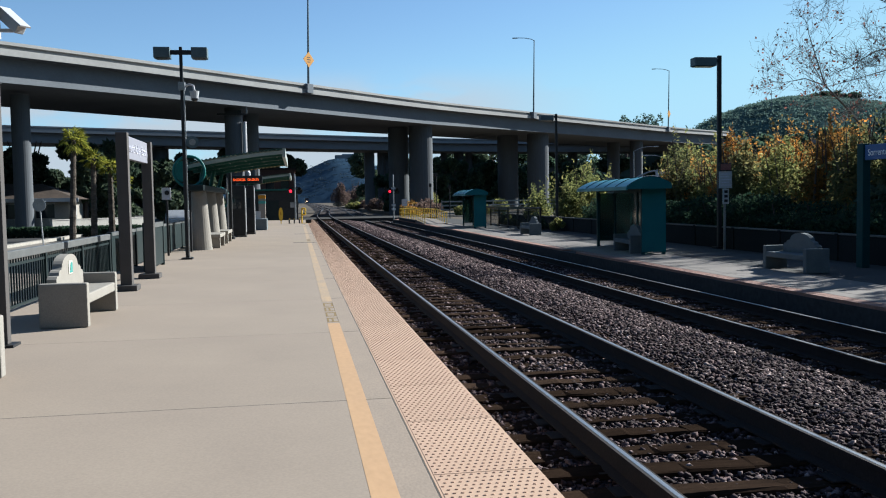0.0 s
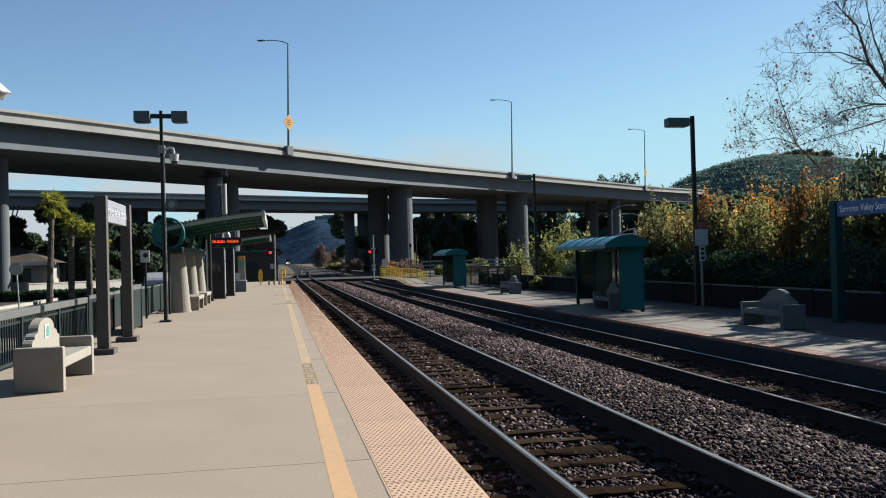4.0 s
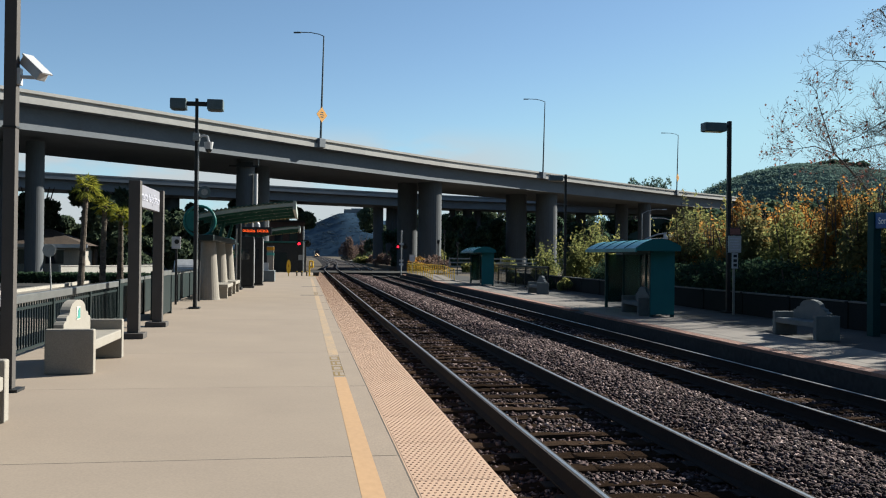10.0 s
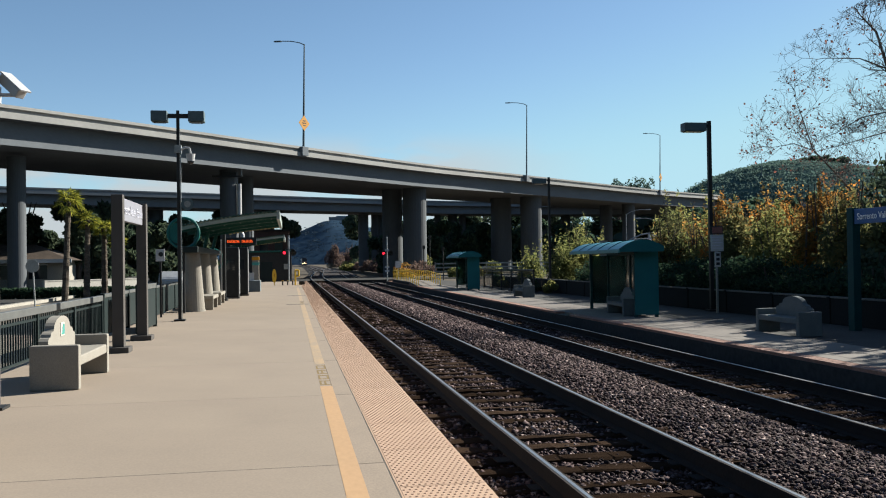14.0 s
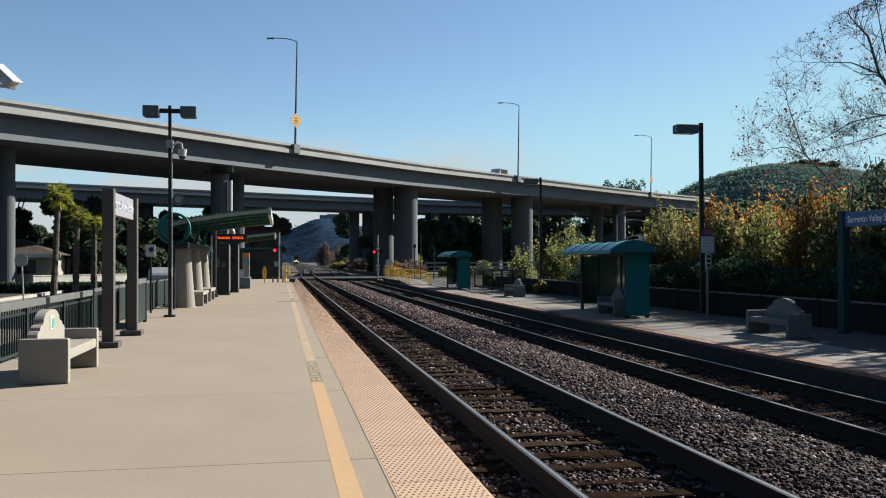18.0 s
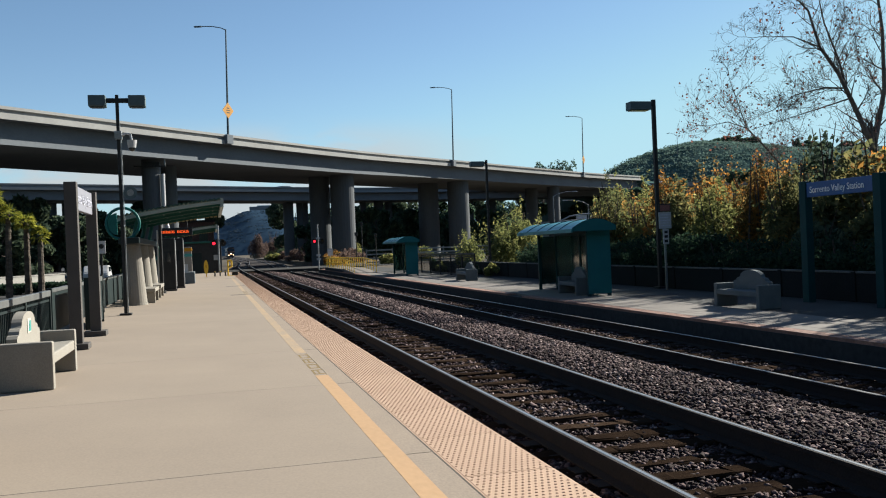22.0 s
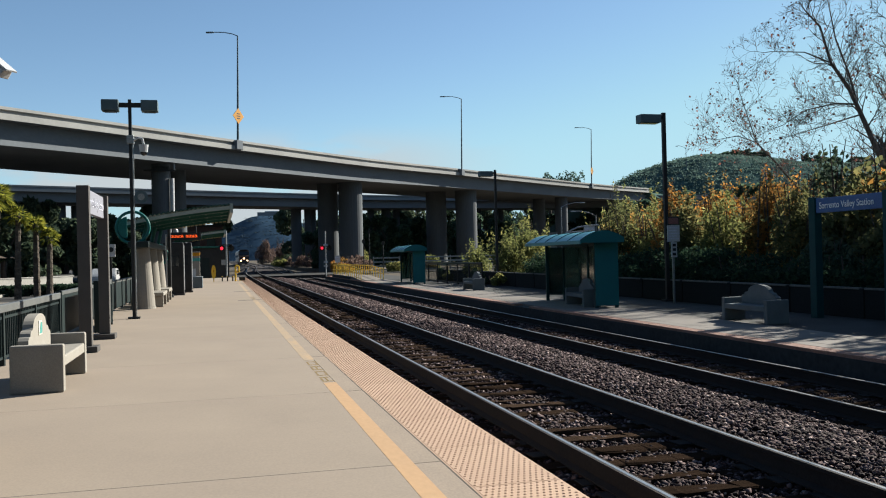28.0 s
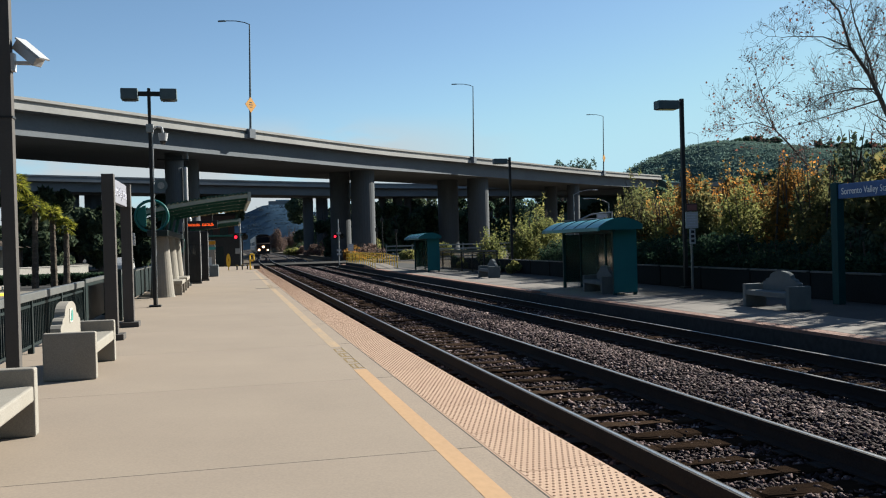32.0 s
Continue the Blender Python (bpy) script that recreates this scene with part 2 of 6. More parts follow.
M = dict(
    slab=surface("platform_concrete", (0.257, 0.2091, 0.1646), (0.2323, 0.1887, 0.1501), rough=0.9, big=0.7, fine=55, bump=0.12, fine_mix=0.07, vary=0.03),
    # platform concrete again, dimmed to carry tree shade in its colour
    slab_shaded=surface("shade_dimmed_concrete", (0.172, 0.152, 0.136), (0.146, 0.130, 0.117), rough=0.95, big=0.6, fine=40, bump=0.12, fine_mix=0.1, vary=0.04),
    joint=surface("joint_filler", (0.10, 0.09, 0.08), rough=0.95),
    stencil=surface("stencil_paint", (0.17, 0.12, 0.05), (0.22, 0.15, 0.07), rough=0.8, big=6, fine=60, bump=0),
    yellow_line=surface("worn_yellow_paint", (0.40, 0.252, 0.138), (0.375, 0.240, 0.135), rough=0.8, big=0.9, fine=14, bump=0.05, fine_mix=0.06, stretch=(1.6, 0.7, 1)),
    tactile=surface("tactile_salmon", (0.425, 0.292, 0.205), (0.383, 0.257, 0.181), rough=0.75, big=0.9, fine=50, bump=0.08, fine_mix=0.07, vary=0.035),
    dome=surface("brown_dome", (0.29, 0.188, 0.132), (0.33, 0.214, 0.15), rough=0.8, big=20, fine=90, bump=0),
    red_brick=surface("red_edge_brick", (0.25, 0.142, 0.108), (0.20, 0.116, 0.09), rough=0.85, big=3, fine=40, vary=0.15),
    bench=surface("bench_concrete", (0.215, 0.197, 0.170), (0.232, 0.216, 0.191), rough=0.9, big=3, fine=90, bump=0.25, dist=0.002, fine_mix=0.13),
    # bench concrete darkened and blued so the colour itself holds shade
    bench_shaded=surface("shade_grey_concrete", (0.118, 0.134, 0.139), (0.097, 0.111, 0.116), rough=0.9, big=3, fine=90, bump=0.25, dist=0.002, fine_mix=0.13),
    pier=surface("canopy_concrete", (0.235, 0.215, 0.187), (0.205, 0.189, 0.166), rough=0.95, big=1.8, fine=60, bump=0.2),
    # one concrete in two tones: shade painted into the deck, sun into the barriers
    bridge=surface("shaded_bridge_concrete", (0.150, 0.163, 0.180), (0.130, 0.142, 0.158), rough=0.95, big=0.25, fine=3, bump=0.1, fine_mix=0.06, stretch=(1, 1, 2)),
    sunlit_edge=surface("sunlit_barrier_concrete", (0.30, 0.295, 0.285), (0.255, 0.25, 0.243), rough=0.95, big=0.25, fine=3, bump=0.1, fine_mix=0.06),
    # darker copy of the barrier concrete, painted as faces out of the sun
    shaded_far_edge=surface("shaded_far_barrier", (0.20, 0.215, 0.23), (0.17, 0.183, 0.198), rough=0.95, big=0.25, fine=3, bump=0.1, fine_mix=0.06),
    # columns carry the shade under the deck in their darker, bluer tone
    column=surface("shaded_column_concrete", (0.096, 0.103, 0.111), (0.084, 0.090, 0.098), rough=0.95, big=0.5, fine=6, bump=0.06, fine_mix=0.06, stretch=(1, 1, 0.25)),
    tile_teal=surface("teal_tile", (0.05, 0.28, 0.25), rough=0.3, big=9, fine=60),
    tile_pale=surface("pale_tile", (0.4884, 0.4884, 0.4144), rough=0.4, big=9, fine=60),
    post=surface("bronze_post", (0.074, 0.067, 0.063), (0.066, 0.060, 0.056), rough=0.7, big=4, fine=60, bump=0.03, fine_mix=0.08),
    black=surface("black_steel", (0.02, 0.021, 0.023), (0.028, 0.029, 0.03), rough=0.45, metal=0.1, big=5, fine=80, bump=0.04),
    lamp_head=surface("dark_luminaire", (0.085, 0.12, 0.135), (0.068, 0.098, 0.112), rough=0.5, metal=0.1, big=5, fine=50, bump=0.03),
    lamp_pole=surface("weathered_lamp_pole", (0.07, 0.095, 0.11), (0.05, 0.07, 0.085), rough=0.5, metal=0.3, big=3, fine=40, bump=0.03),
    sign_grey=surface("lilac_grey_sign", (0.21, 0.21, 0.24), (0.19, 0.19, 0.22), rough=0.5, big=4, fine=50, bump=0.02, fine_mix=0.05),
    # near-black base colour holds the shade that lies on the wall
    shaded_wall=surface("shaded_block_wall", (0.012, 0.014, 0.0145), (0.009, 0.011, 0.0115), rough=0.98, big=1.2, fine=20, bump=0.2),
    fence=surface("fence_steel", (0.0126, 0.0216, 0.02232), (0.01008, 0.01728, 0.018), rough=0.5, metal=0.1, big=5, fine=60, bump=0.05),
    rail_cap=surface("fence_cap", (0.125, 0.128, 0.125), (0.095, 0.098, 0.097), rough=0.5, metal=0.3, big=3, fine=60, bump=0.05),
    galv=surface("galvanised_steel", (0.3108, 0.3182, 0.3256), (0.2516, 0.259, 0.2664), rough=0.45, metal=0.7, big=3, fine=40, bump=0.05),
    white=surface("white_enamel", (0.4127, 0.4127, 0.4182), (0.3742, 0.3742, 0.3852), rough=0.4, big=5, fine=60, bump=0.03, fine_mix=0.05),
    grey_text=surface("grey_lettering", (0.525, 0.525, 0.6), rough=0.5, bump=0),
    white_text=surface("white_lettering", (0.85, 0.90, 0.92), rough=0.5, bump=0),
    blue=surface("blue_sign_enamel", (0.018, 0.085, 0.25), (0.015, 0.072, 0.215), rough=0.4, big=4, fine=50, bump=0.03),
    dark_green=surface("dark_teal_paint", (0.00408, 0.04216, 0.04488), (0.0034, 0.034, 0.0374), rough=0.6, big=3, fine=50, bump=0.05),
    roof_teal=surface("teal_roof_metal", (0.0425, 0.255, 0.289), (0.034, 0.2125, 0.2465), rough=0.4, metal=0.2, big=2, fine=40, bump=0.05),
    canopy=surface("canopy_green_metal", (0.022, 0.095, 0.078), (0.018, 0.078, 0.064), rough=0.5, metal=0.2, big=2, fine=40, bump=0.05),
    canopy_roof=surface("ribbed_roof_sheet", (0.030, 0.085, 0.076), (0.024, 0.07, 0.062), rough=0.45, metal=0.2, big=2, fine=40, bump=0.03),
    canopy_edge=surface("canopy_trim", (0.30, 0.34, 0.32), (0.25, 0.29, 0.27), rough=0.5, metal=0.3, big=2, fine=40),
    ring=surface("teal_ring_paint", (0.0147, 0.1225, 0.1127), rough=0.45, big=4, fine=50),
    rail_top=surface("polished_rail", (0.42, 0.41, 0.40), (0.34, 0.33, 0.32), rough=0.38, metal=0.9, big=2, fine=60, bump=0.03, stretch=(6, 0.4, 6)),
    rail_side=surface("rusty_rail", (0.0180, 0.0155, 0.0152), (0.0230, 0.0182, 0.0165), rough=0.95, big=3, fine=60, bump=0.3),
    tie=surface("weathered_tie", (0.037, 0.0242, 0.0170), (0.0225, 0.0152, 0.0112), rough=1.0, big=3, fine=30, bump=0.6, dist=0.01, stretch=(0.6, 7, 7), vary=0.5),
    bed=surface("ballast_bed", (0.034, 0.0264, 0.0256), (0.018, 0.0144, 0.014), rough=0.95, big=14, fine=28, bump=1.0, dist=0.05, fine_mix=0.5),
    stone=islands("ballast_stone", [(0, (0.0150, 0.0096, 0.0097)), (0.4, (0.0345, 0.0225, 0.0230)), (0.7, (0.071, 0.0470, 0.0474)), (0.9, (0.127, 0.089, 0.088)), (1, (0.29, 0.225, 0.21))], rough=0.95),
    soil=surface("dry_soil", (0.085, 0.065, 0.045), (0.055, 0.045, 0.0325), rough=0.95, big=0.12, fine=4, bump=0.5, dist=0.05, fine_mix=0.35),
    crossing=surface("dark_road_asphalt", (0.03, 0.028, 0.027), (0.02, 0.019, 0.018), rough=0.95, big=0.5, fine=20, bump=0.3),
    asphalt=surface("parking_asphalt", (0.04054, 0.0387, 0.03686), (0.02948, 0.02874, 0.02764), rough=0.9, big=0.4, fine=30, bump=0.2),
    pave=surface("worn_pavement", (0.20, 0.178, 0.15), (0.145, 0.132, 0.114), rough=0.95, big=0.5, fine=20),
    yellow=surface("safety_yellow", (0.72, 0.47, 0.05), (0.62, 0.40, 0.05), rough=0.5, big=3, fine=40, bump=0.05),
    orange=surface("warning_orange", (0.465, 0.2046, 0.0124), (0.4216, 0.186, 0.0124), rough=0.5, big=3, fine=40, bump=0),
    led=surface("amber_led", (0.3, 0.03, 0.01), rough=0.6, bump=0, glow=((1.0, 0.11, 0.02), 0.6)),
    red_lamp=surface("red_signal_lens", (0.5, 0.01, 0.02), rough=0.3, bump=0, glow=((1.0, 0.012, 0.035), 1.4)),
    headlamp=surface("headlamp_lens", (0.9, 0.8, 0.6), rough=0.2, bump=0, glow=((1.0, 0.62, 0.36), 3.0)),
    dark_lens=surface("unlit_lens", (0.02, 0.012, 0.012), rough=0.2, bump=0),
    # blue in these leaf colours imitates haze over the distance
    hazy_scrub=islands("haze_blue_scrub", [(0, (0.022, 0.036, 0.048)), (0.6, (0.027, 0.043, 0.057)), (1, (0.031, 0.049, 0.067))], rough=1.0, trans=0.2),
    blossom=islands("pale_blossom", [(0, (0.10, 0.09, 0.07)), (0.6, (0.28, 0.25, 0.2)), (1, (0.5, 0.46, 0.4))], trans=0.3),
    white_wall=surface("whitewashed_wall", (0.40, 0.38, 0.34), (0.34, 0.32, 0.29), rough=0.95, big=0.8, fine=15),
    shelter_teal=surface("teal_panel_enamel", (0.012, 0.112, 0.127), (0.010, 0.098, 0.112), rough=0.5, big=2, fine=40, bump=0.03, fine_mix=0.06),
    # ochre that imitates daylight showing through the canopy end
    purlin=surface("light_slot_ochre", (0.42, 0.37, 0.19), (0.34, 0.3, 0.16), rough=0.5, big=2, fine=40, bump=0.03),
    # reddish twig brown, lightened to imitate haze down the line
    twig_shrub=islands("hazy_reddish_twig", [(0, (0.085, 0.058, 0.05)), (0.6, (0.145, 0.098, 0.082)), (1, (0.21, 0.15, 0.125))], rough=0.95, trans=0.3),
    green_leaf=islands("hillside_leaf", [(0, (0.034, 0.062, 0.046)), (0.6, (0.062, 0.102, 0.068)), (1, (0.1, 0.145, 0.085))], rough=0.95, trans=0.5),
    olive_leaf=islands("olive_brown_leaf", [(0, (0.048, 0.060, 0.030)), (0.45, (0.095, 0.104, 0.046)), (0.8, (0.155, 0.135, 0.055)), (0.93, (0.30, 0.165, 0.05)), (1, (0.58, 0.25, 0.035))], rough=0.9, trans=0.62, patch=0.5),
    # dark because the shadow on the track-side face is painted in
    side_shaded=surface("shade_dark_platform_side", (0.036, 0.038, 0.040), (0.026, 0.028, 0.030), rough=0.95, big=0.6, fine=8, bump=0.2),
    # dark colour for a strip that takes the place of shade
    shade_strip=surface("shade_dark_paving", (0.048, 0.047, 0.046), (0.032, 0.032, 0.032), rough=0.95, big=0.8, fine=45, bump=0.4, dist=0.006, fine_mix=0.3),
    wall_cap=surface("pale_wall_cap", (0.125, 0.128, 0.122), (0.095, 0.098, 0.095), rough=0.85, big=2, fine=30, bump=0.05),
    edge_band=surface("stained_edge_concrete", (0.262, 0.2091, 0.1626), (0.236, 0.190, 0.150), rough=0.9, big=1.6, fine=30, bump=0.12, fine_mix=0.1, stretch=(2.2, 1, 1)),
    worn_line=surface("worn_faded_paint", (0.365, 0.260, 0.160), (0.275, 0.219, 0.166), rough=0.85, big=2.2, fine=16, bump=0.1, fine_mix=0.1, stretch=(2.5, 0.8, 1)),
    red_face=surface("faded_red_enamel", (0.23, 0.10, 0.09), (0.19, 0.085, 0.075), rough=0.5, big=4, fine=50, bump=0.02),
    glass=glassy("shelter_glass", (0.05, 0.11, 0.10), 0.08, 0.7),
    window=surface("dark_window", (0.02, 0.025, 0.03), rough=0.1, bump=0),
    bark=surface("pale_bark", (0.17, 0.15, 0.135), (0.10, 0.085, 0.075), rough=0.9, big=3, fine=18, bump=0.5, dist=0.02),
    dark_bark=surface("dark_bark", (0.075, 0.06, 0.05), (0.05, 0.04, 0.034), rough=0.95, big=3, fine=18, bump=0.6, dist=0.02),
    palm_bark=surface("palm_trunk", (0.11, 0.09, 0.072), (0.05, 0.041, 0.034), rough=0.95, big=2, fine=9, bump=1.0, dist=0.05, stretch=(1, 1, 4), fine_mix=0.4),
    palm_leaf=islands("palm_leaf", [(0, (0.075, 0.095, 0.02)), (0.5, (0.21, 0.22, 0.035)), (1, (0.48, 0.44, 0.08))], rough=0.8, trans=0.42),
    orange_leaf=islands("autumn_leaf", [(0, (0.055, 0.050, 0.022)), (0.3, (0.13, 0.10, 0.038)), (0.55, (0.27, 0.15, 0.046)), (0.8, (0.43, 0.175, 0.036)), (0.94, (0.56, 0.19, 0.024)), (1, (0.75, 0.40, 0.03))], rough=0.9, trans=0.68, patch=0.45),
    willow_leaf=islands("yellow_green_leaf", [(0, (0.055, 0.072, 0.03)), (0.45, (0.155, 0.168, 0.06)), (0.8, (0.265, 0.243, 0.09)), (1, (0.39, 0.33, 0.14))], rough=0.9, trans=0.66, patch=0.5),
    hedge_leaf=islands("hedge_leaf", [(0, (0.018, 0.034, 0.024)), (0.6, (0.030, 0.056, 0.034)), (1, (0.046, 0.078, 0.042))], rough=1.0, trans=0.4),
    dark_leaf=islands("dark_leaf", [(0, (0.034, 0.052, 0.038)), (0.6, (0.066, 0.092, 0.058)), (1, (0.108, 0.132, 0.076))], rough=0.95, trans=0.42),
    sycamore_leaf=islands("dry_leaf", [(0, (0.06, 0.035, 0.03)), (0.6, (0.14, 0.07, 0.058)), (1, (0.30, 0.13, 0.10))], rough=0.9, trans=0.4),
    scrub=islands("hill_scrub", [(0, (0.062, 0.100, 0.092)), (0.5, (0.078, 0.122, 0.108)), (1, (0.10, 0.148, 0.122))], rough=1.0, trans=0.5),
    hill=surface("hill_slope", (0.070, 0.108, 0.098), (0.044, 0.076, 0.070), rough=1.0, big=0.06, fine=0.35, bump=0.1, dist=0.2, fine_mix=0.2),
    # haze is put into this blue, for the far hills and office block
    hazy_hill=surface("haze_blue_hill", (0.030, 0.054, 0.086), (0.024, 0.043, 0.069), rough=1.0, big=0.03, fine=0.12, bump=0.1, dist=2.0, fine_mix=0.15),
    stucco=surface("pale_stucco", (0.28, 0.258, 0.222), (0.235, 0.217, 0.19), rough=0.95, big=0.5, fine=15),
    # brown roof tile, darkened to include the shadow on the house roof
    roof_tile=surface("shaded_brown_roof", (0.072, 0.054, 0.04275), (0.0495, 0.03825, 0.0315), rough=0.9, big=1, fine=8, bump=0.4),
    brick_wall=surface("brown_block", (0.16, 0.085, 0.065), (0.11, 0.06, 0.048), rough=0.9, big=0.4, fine=5, bump=0.3),
    car_paint=surface("silver_car_paint", (0.30, 0.31, 0.33), rough=0.3, metal=0.5, big=2, fine=60, bump=0),
    car_white=surface("white_car_paint", (0.4661, 0.4661, 0.4661), rough=0.3, big=2, fine=60, bump=0),
    rubber=surface("tyre_rubber", (0.02, 0.02, 0.02), rough=0.85, big=8, fine=60),
    # coach silver halved in brightness to hold the shade it runs in
    coach=surface("shaded_coach_steel", (0.162, 0.1665, 0.171), (0.135, 0.1395, 0.144), rough=0.35, metal=0.6, big=0.6, fine=12, bump=0.05),
    loco=surface("locomotive_paint", (0.045, 0.03, 0.026), (0.03, 0.022, 0.02), rough=0.45, big=1, fine=20, bump=0.05),
)

# ---- shape helpers ----


def box(bm, x0, x1, y0, y1, z0, z1, bevel=0.0):
    out = bmesh.ops.create_cube(bm, size=1.0, matrix=Matrix.LocRotScale(((x0 + x1) / 2, (y0 + y1) / 2, (z0 + z1) / 2), None, (x1 - x0, y1 - y0, z1 - z0)))
    if bevel:
        edges = list({e for v in out["verts"] for e in v.link_edges})
        bmesh.ops.bevel(bm, geom=edges, offset=bevel, segments=2, affect="EDGES", profile=0.5)
    return bm


def rod(bm, p, q, r0, r1=None, n=10, caps=True):
    p, q = Vector(p), Vector(q)
    d = q - p
    m = Matrix.Translation((p + q) / 2) @ d.to_track_quat("Z", "Y").to_matrix().to_4x4()
    bmesh.ops.create_cone(bm, cap_ends=caps, segments=n, radius1=r0, radius2=r0 if r1 is None else r1, depth=d.length, matrix=m)
    return bm


def tube(bm, points, r, n=8):
    for a, b in zip(points[:-1], points[1:]):
        rod(bm, a, b, r, r, n)
    return bm


def prism(bm, outline, axis, a, b):
    """A closed outline of two coordinates, drawn out along an axis from a to b."""
    def place(u, v, w):
        return ((w, u, v), (u, w, v), (u, v, w))[axis]
    lo = [bm.verts.new(place(u, v, a)) for u, v in outline]
    hi = [bm.verts.new(place(u, v, b)) for u, v in outline]
    bm.faces.new(lo[::-1])
    bm.faces.new(hi)
    for i in range(len(lo)):
        j = (i + 1) % len(lo)
        bm.faces.new((lo[i], lo[j], hi[j], hi[i]))
    bmesh.ops.recalc_face_normals(bm, faces=bm.faces[:])
    return bm


def part(name, bm, material, parent=None, label="", smooth=False):
    me = bpy.data.meshes.new(name)
    bm.to_mesh(me)
    bm.free()
    me.materials.append(material)
    if smooth:
        me.shade_smooth()
    ob = new(name, me)
    if parent is not None:
        ob.parent = parent
    if label:
        ob["label"] = label
    return ob


def B(*args, bevel=0.0):
    return box(bmesh.new(), *args, bevel=bevel)


def R(*args, **kw):
    return rod(bmesh.new(), *args, **kw)


def thing(name, m, label, category, group="", kind=""):
    ob = new(name)
    ob.matrix_world = m
    return tagged(ob, label, category, group, kind)


def sheet(name, verts, faces, material, parent=None, smooth=False):
    me = bpy.data.meshes.new(name)
    me.from_pydata([tuple(v) for v in verts], [], faces)
    me.materials.append(material)
    if smooth:
        me.shade_smooth()
    ob = new(name, me)
    if parent is not None:
        ob.parent = parent
    return ob


def raw_mesh(name, verts, tris, size, material, parent=None):
    """Arrays of corners and of faces with the same number of corners each."""
    me = bpy.data.meshes.new(name)
    tris = np.asarray(tris, dtype=np.int32)
    me.vertices.add(len(verts))
    me.vertices.foreach_set("co", np.asarray(verts, dtype=np.float32).ravel())
    me.loops.add(tris.size)
    me.loops.foreach_set("vertex_index", tris.ravel())
    me.polygons.add(len(tris))
    me.polygons.foreach_set("loop_start", np.arange(0, tris.size, size, dtype=np.int32))
    me.update(calc_edges=True)
    me.materials.append(material)
    ob = new(name, me)
    if parent is not None:
        ob.parent = parent
    return ob


def lettering(text, size, m, material, parent, name="lettering", width=None):
    """Words in the built-in font, as a thin mesh."""
    cu = bpy.data.curves.new(name, "FONT")
    cu.body, cu.size, cu.extrude, cu.align_x, cu.align_y = text, size, 0.004, "CENTER", "CENTER"
    tmp = new(name + "_curve", cu)
    me = bpy.data.meshes.new_from_object(tmp.evaluated_get(bpy.context.evaluated_depsgraph_get()))
    bpy.data.objects.remove(tmp)
    bpy.data.curves.remove(cu)
    me.materials.clear()
    me.materials.append(material)
    if width:
        span = [v.co.x for v in me.vertices]
        me.transform(Matrix.Diagonal((width / (max(span) - min(span)), 1, 1, 1)))
    ob = new(name, me)
    ob.parent = parent
    ob.matrix_basis = m
    return ob


def leaves(name, centres, size, material, parent, rng, shape=(1.0, 0.5), droop=0.0):
    """One flat leaf of four corners at each centre, turned at random."""
    n = len(centres)
    s = size * rng.uniform(0.6, 1.35, n)[:, None]
    u = rng.normal(size=(n, 3))
    u[:, 2] -= droop
    u /= np.linalg.norm(u, axis=1)[:, None]
    w = np.cross(u, rng.normal(size=(n, 3)))
    w /= np.linalg.norm(w, axis=1)[:, None]
    a, b = u * s * shape[0], w * s * shape[1]
    v = np.stack([centres - a, centres + b, centres + a, centres - b], 1).reshape(-1, 3)
    return raw_mesh(name, v, np.arange(4 * n).reshape(-1, 4), 4, material, parent)


# ---- the ground and the large structure ----
LOW, P2Z, T2Z = -0.95, -0.3, -0.5
RAILS_1, RAILS_2 = (0.87, 2.37), (5.56, 7.06)


def bend(y):
    """How far the line swings to the east beyond the station."""
    s = min(max((y - 88) / 130.0, 0), 1)
    return 3.6 * s * s * (3 - 2 * s) + 2.8 * (1 - math.exp(-max(y - 218, 0) / 250.0))


tagged(sheet("ground", [(-2500, -2500, LOW), (2500, -2500, LOW), (2500, 2500, LOW), (-2500, 2500, LOW)], [(0, 1, 2, 3)], M["soil"]),
       "dry brown soil with sparse grass", "ground", kind="structure")
tagged(part("ballast_bed", B(0.04, 7.85, -40, 86, LOW, -0.87), M["bed"]), "grey-brown crushed stone ballast under the tracks", "ballast", kind="structure")


def strip(name, x0, x1, z, y0, y1, step, material, base=LOW):
    """A long bed that follows the bend of the line."""
    bm = bmesh.new()
    rows = []
    y = y0
    while y <= y1 + 0.01:
        o = bend(y)
        rows.append([bm.verts.new(c) for c in ((x0 + o - 0.8, y, base), (x0 + o, y, z), (x1 + o, y, z), (x1 + o + 0.8, y, base))])
        y += step
    for a, b in zip(rows[:-1], rows[1:]):
        for i in range(3):
            bm.faces.new((a[i], a[i + 1], b[i + 1], b[i]))
    return part(name, bm, material)


tagged(strip("ballast_bed", 0.0, 7.9, -0.6, 86, 900, 12, M["bed"]), "pale ballast of the far line towards the hills", "ballast", kind="structure")
tagged(part("parking_lot", B(-220, -5.6, -40, 260, LOW, -0.42), M["asphalt"]), "grey asphalt car park beside the station", "car park", kind="structure")
tagged(part("planting_bed", B(13.1, 230, -40, 330, LOW, -0.36), M["soil"]), "brown soil bed behind the far platform", "planting bed", kind="structure")
tagged(part("level_crossing", B(-60, 60, 92, 103, LOW, -0.3, bevel=0.02), M["crossing"]), "grey asphalt road of a level crossing", "road", kind="structure")

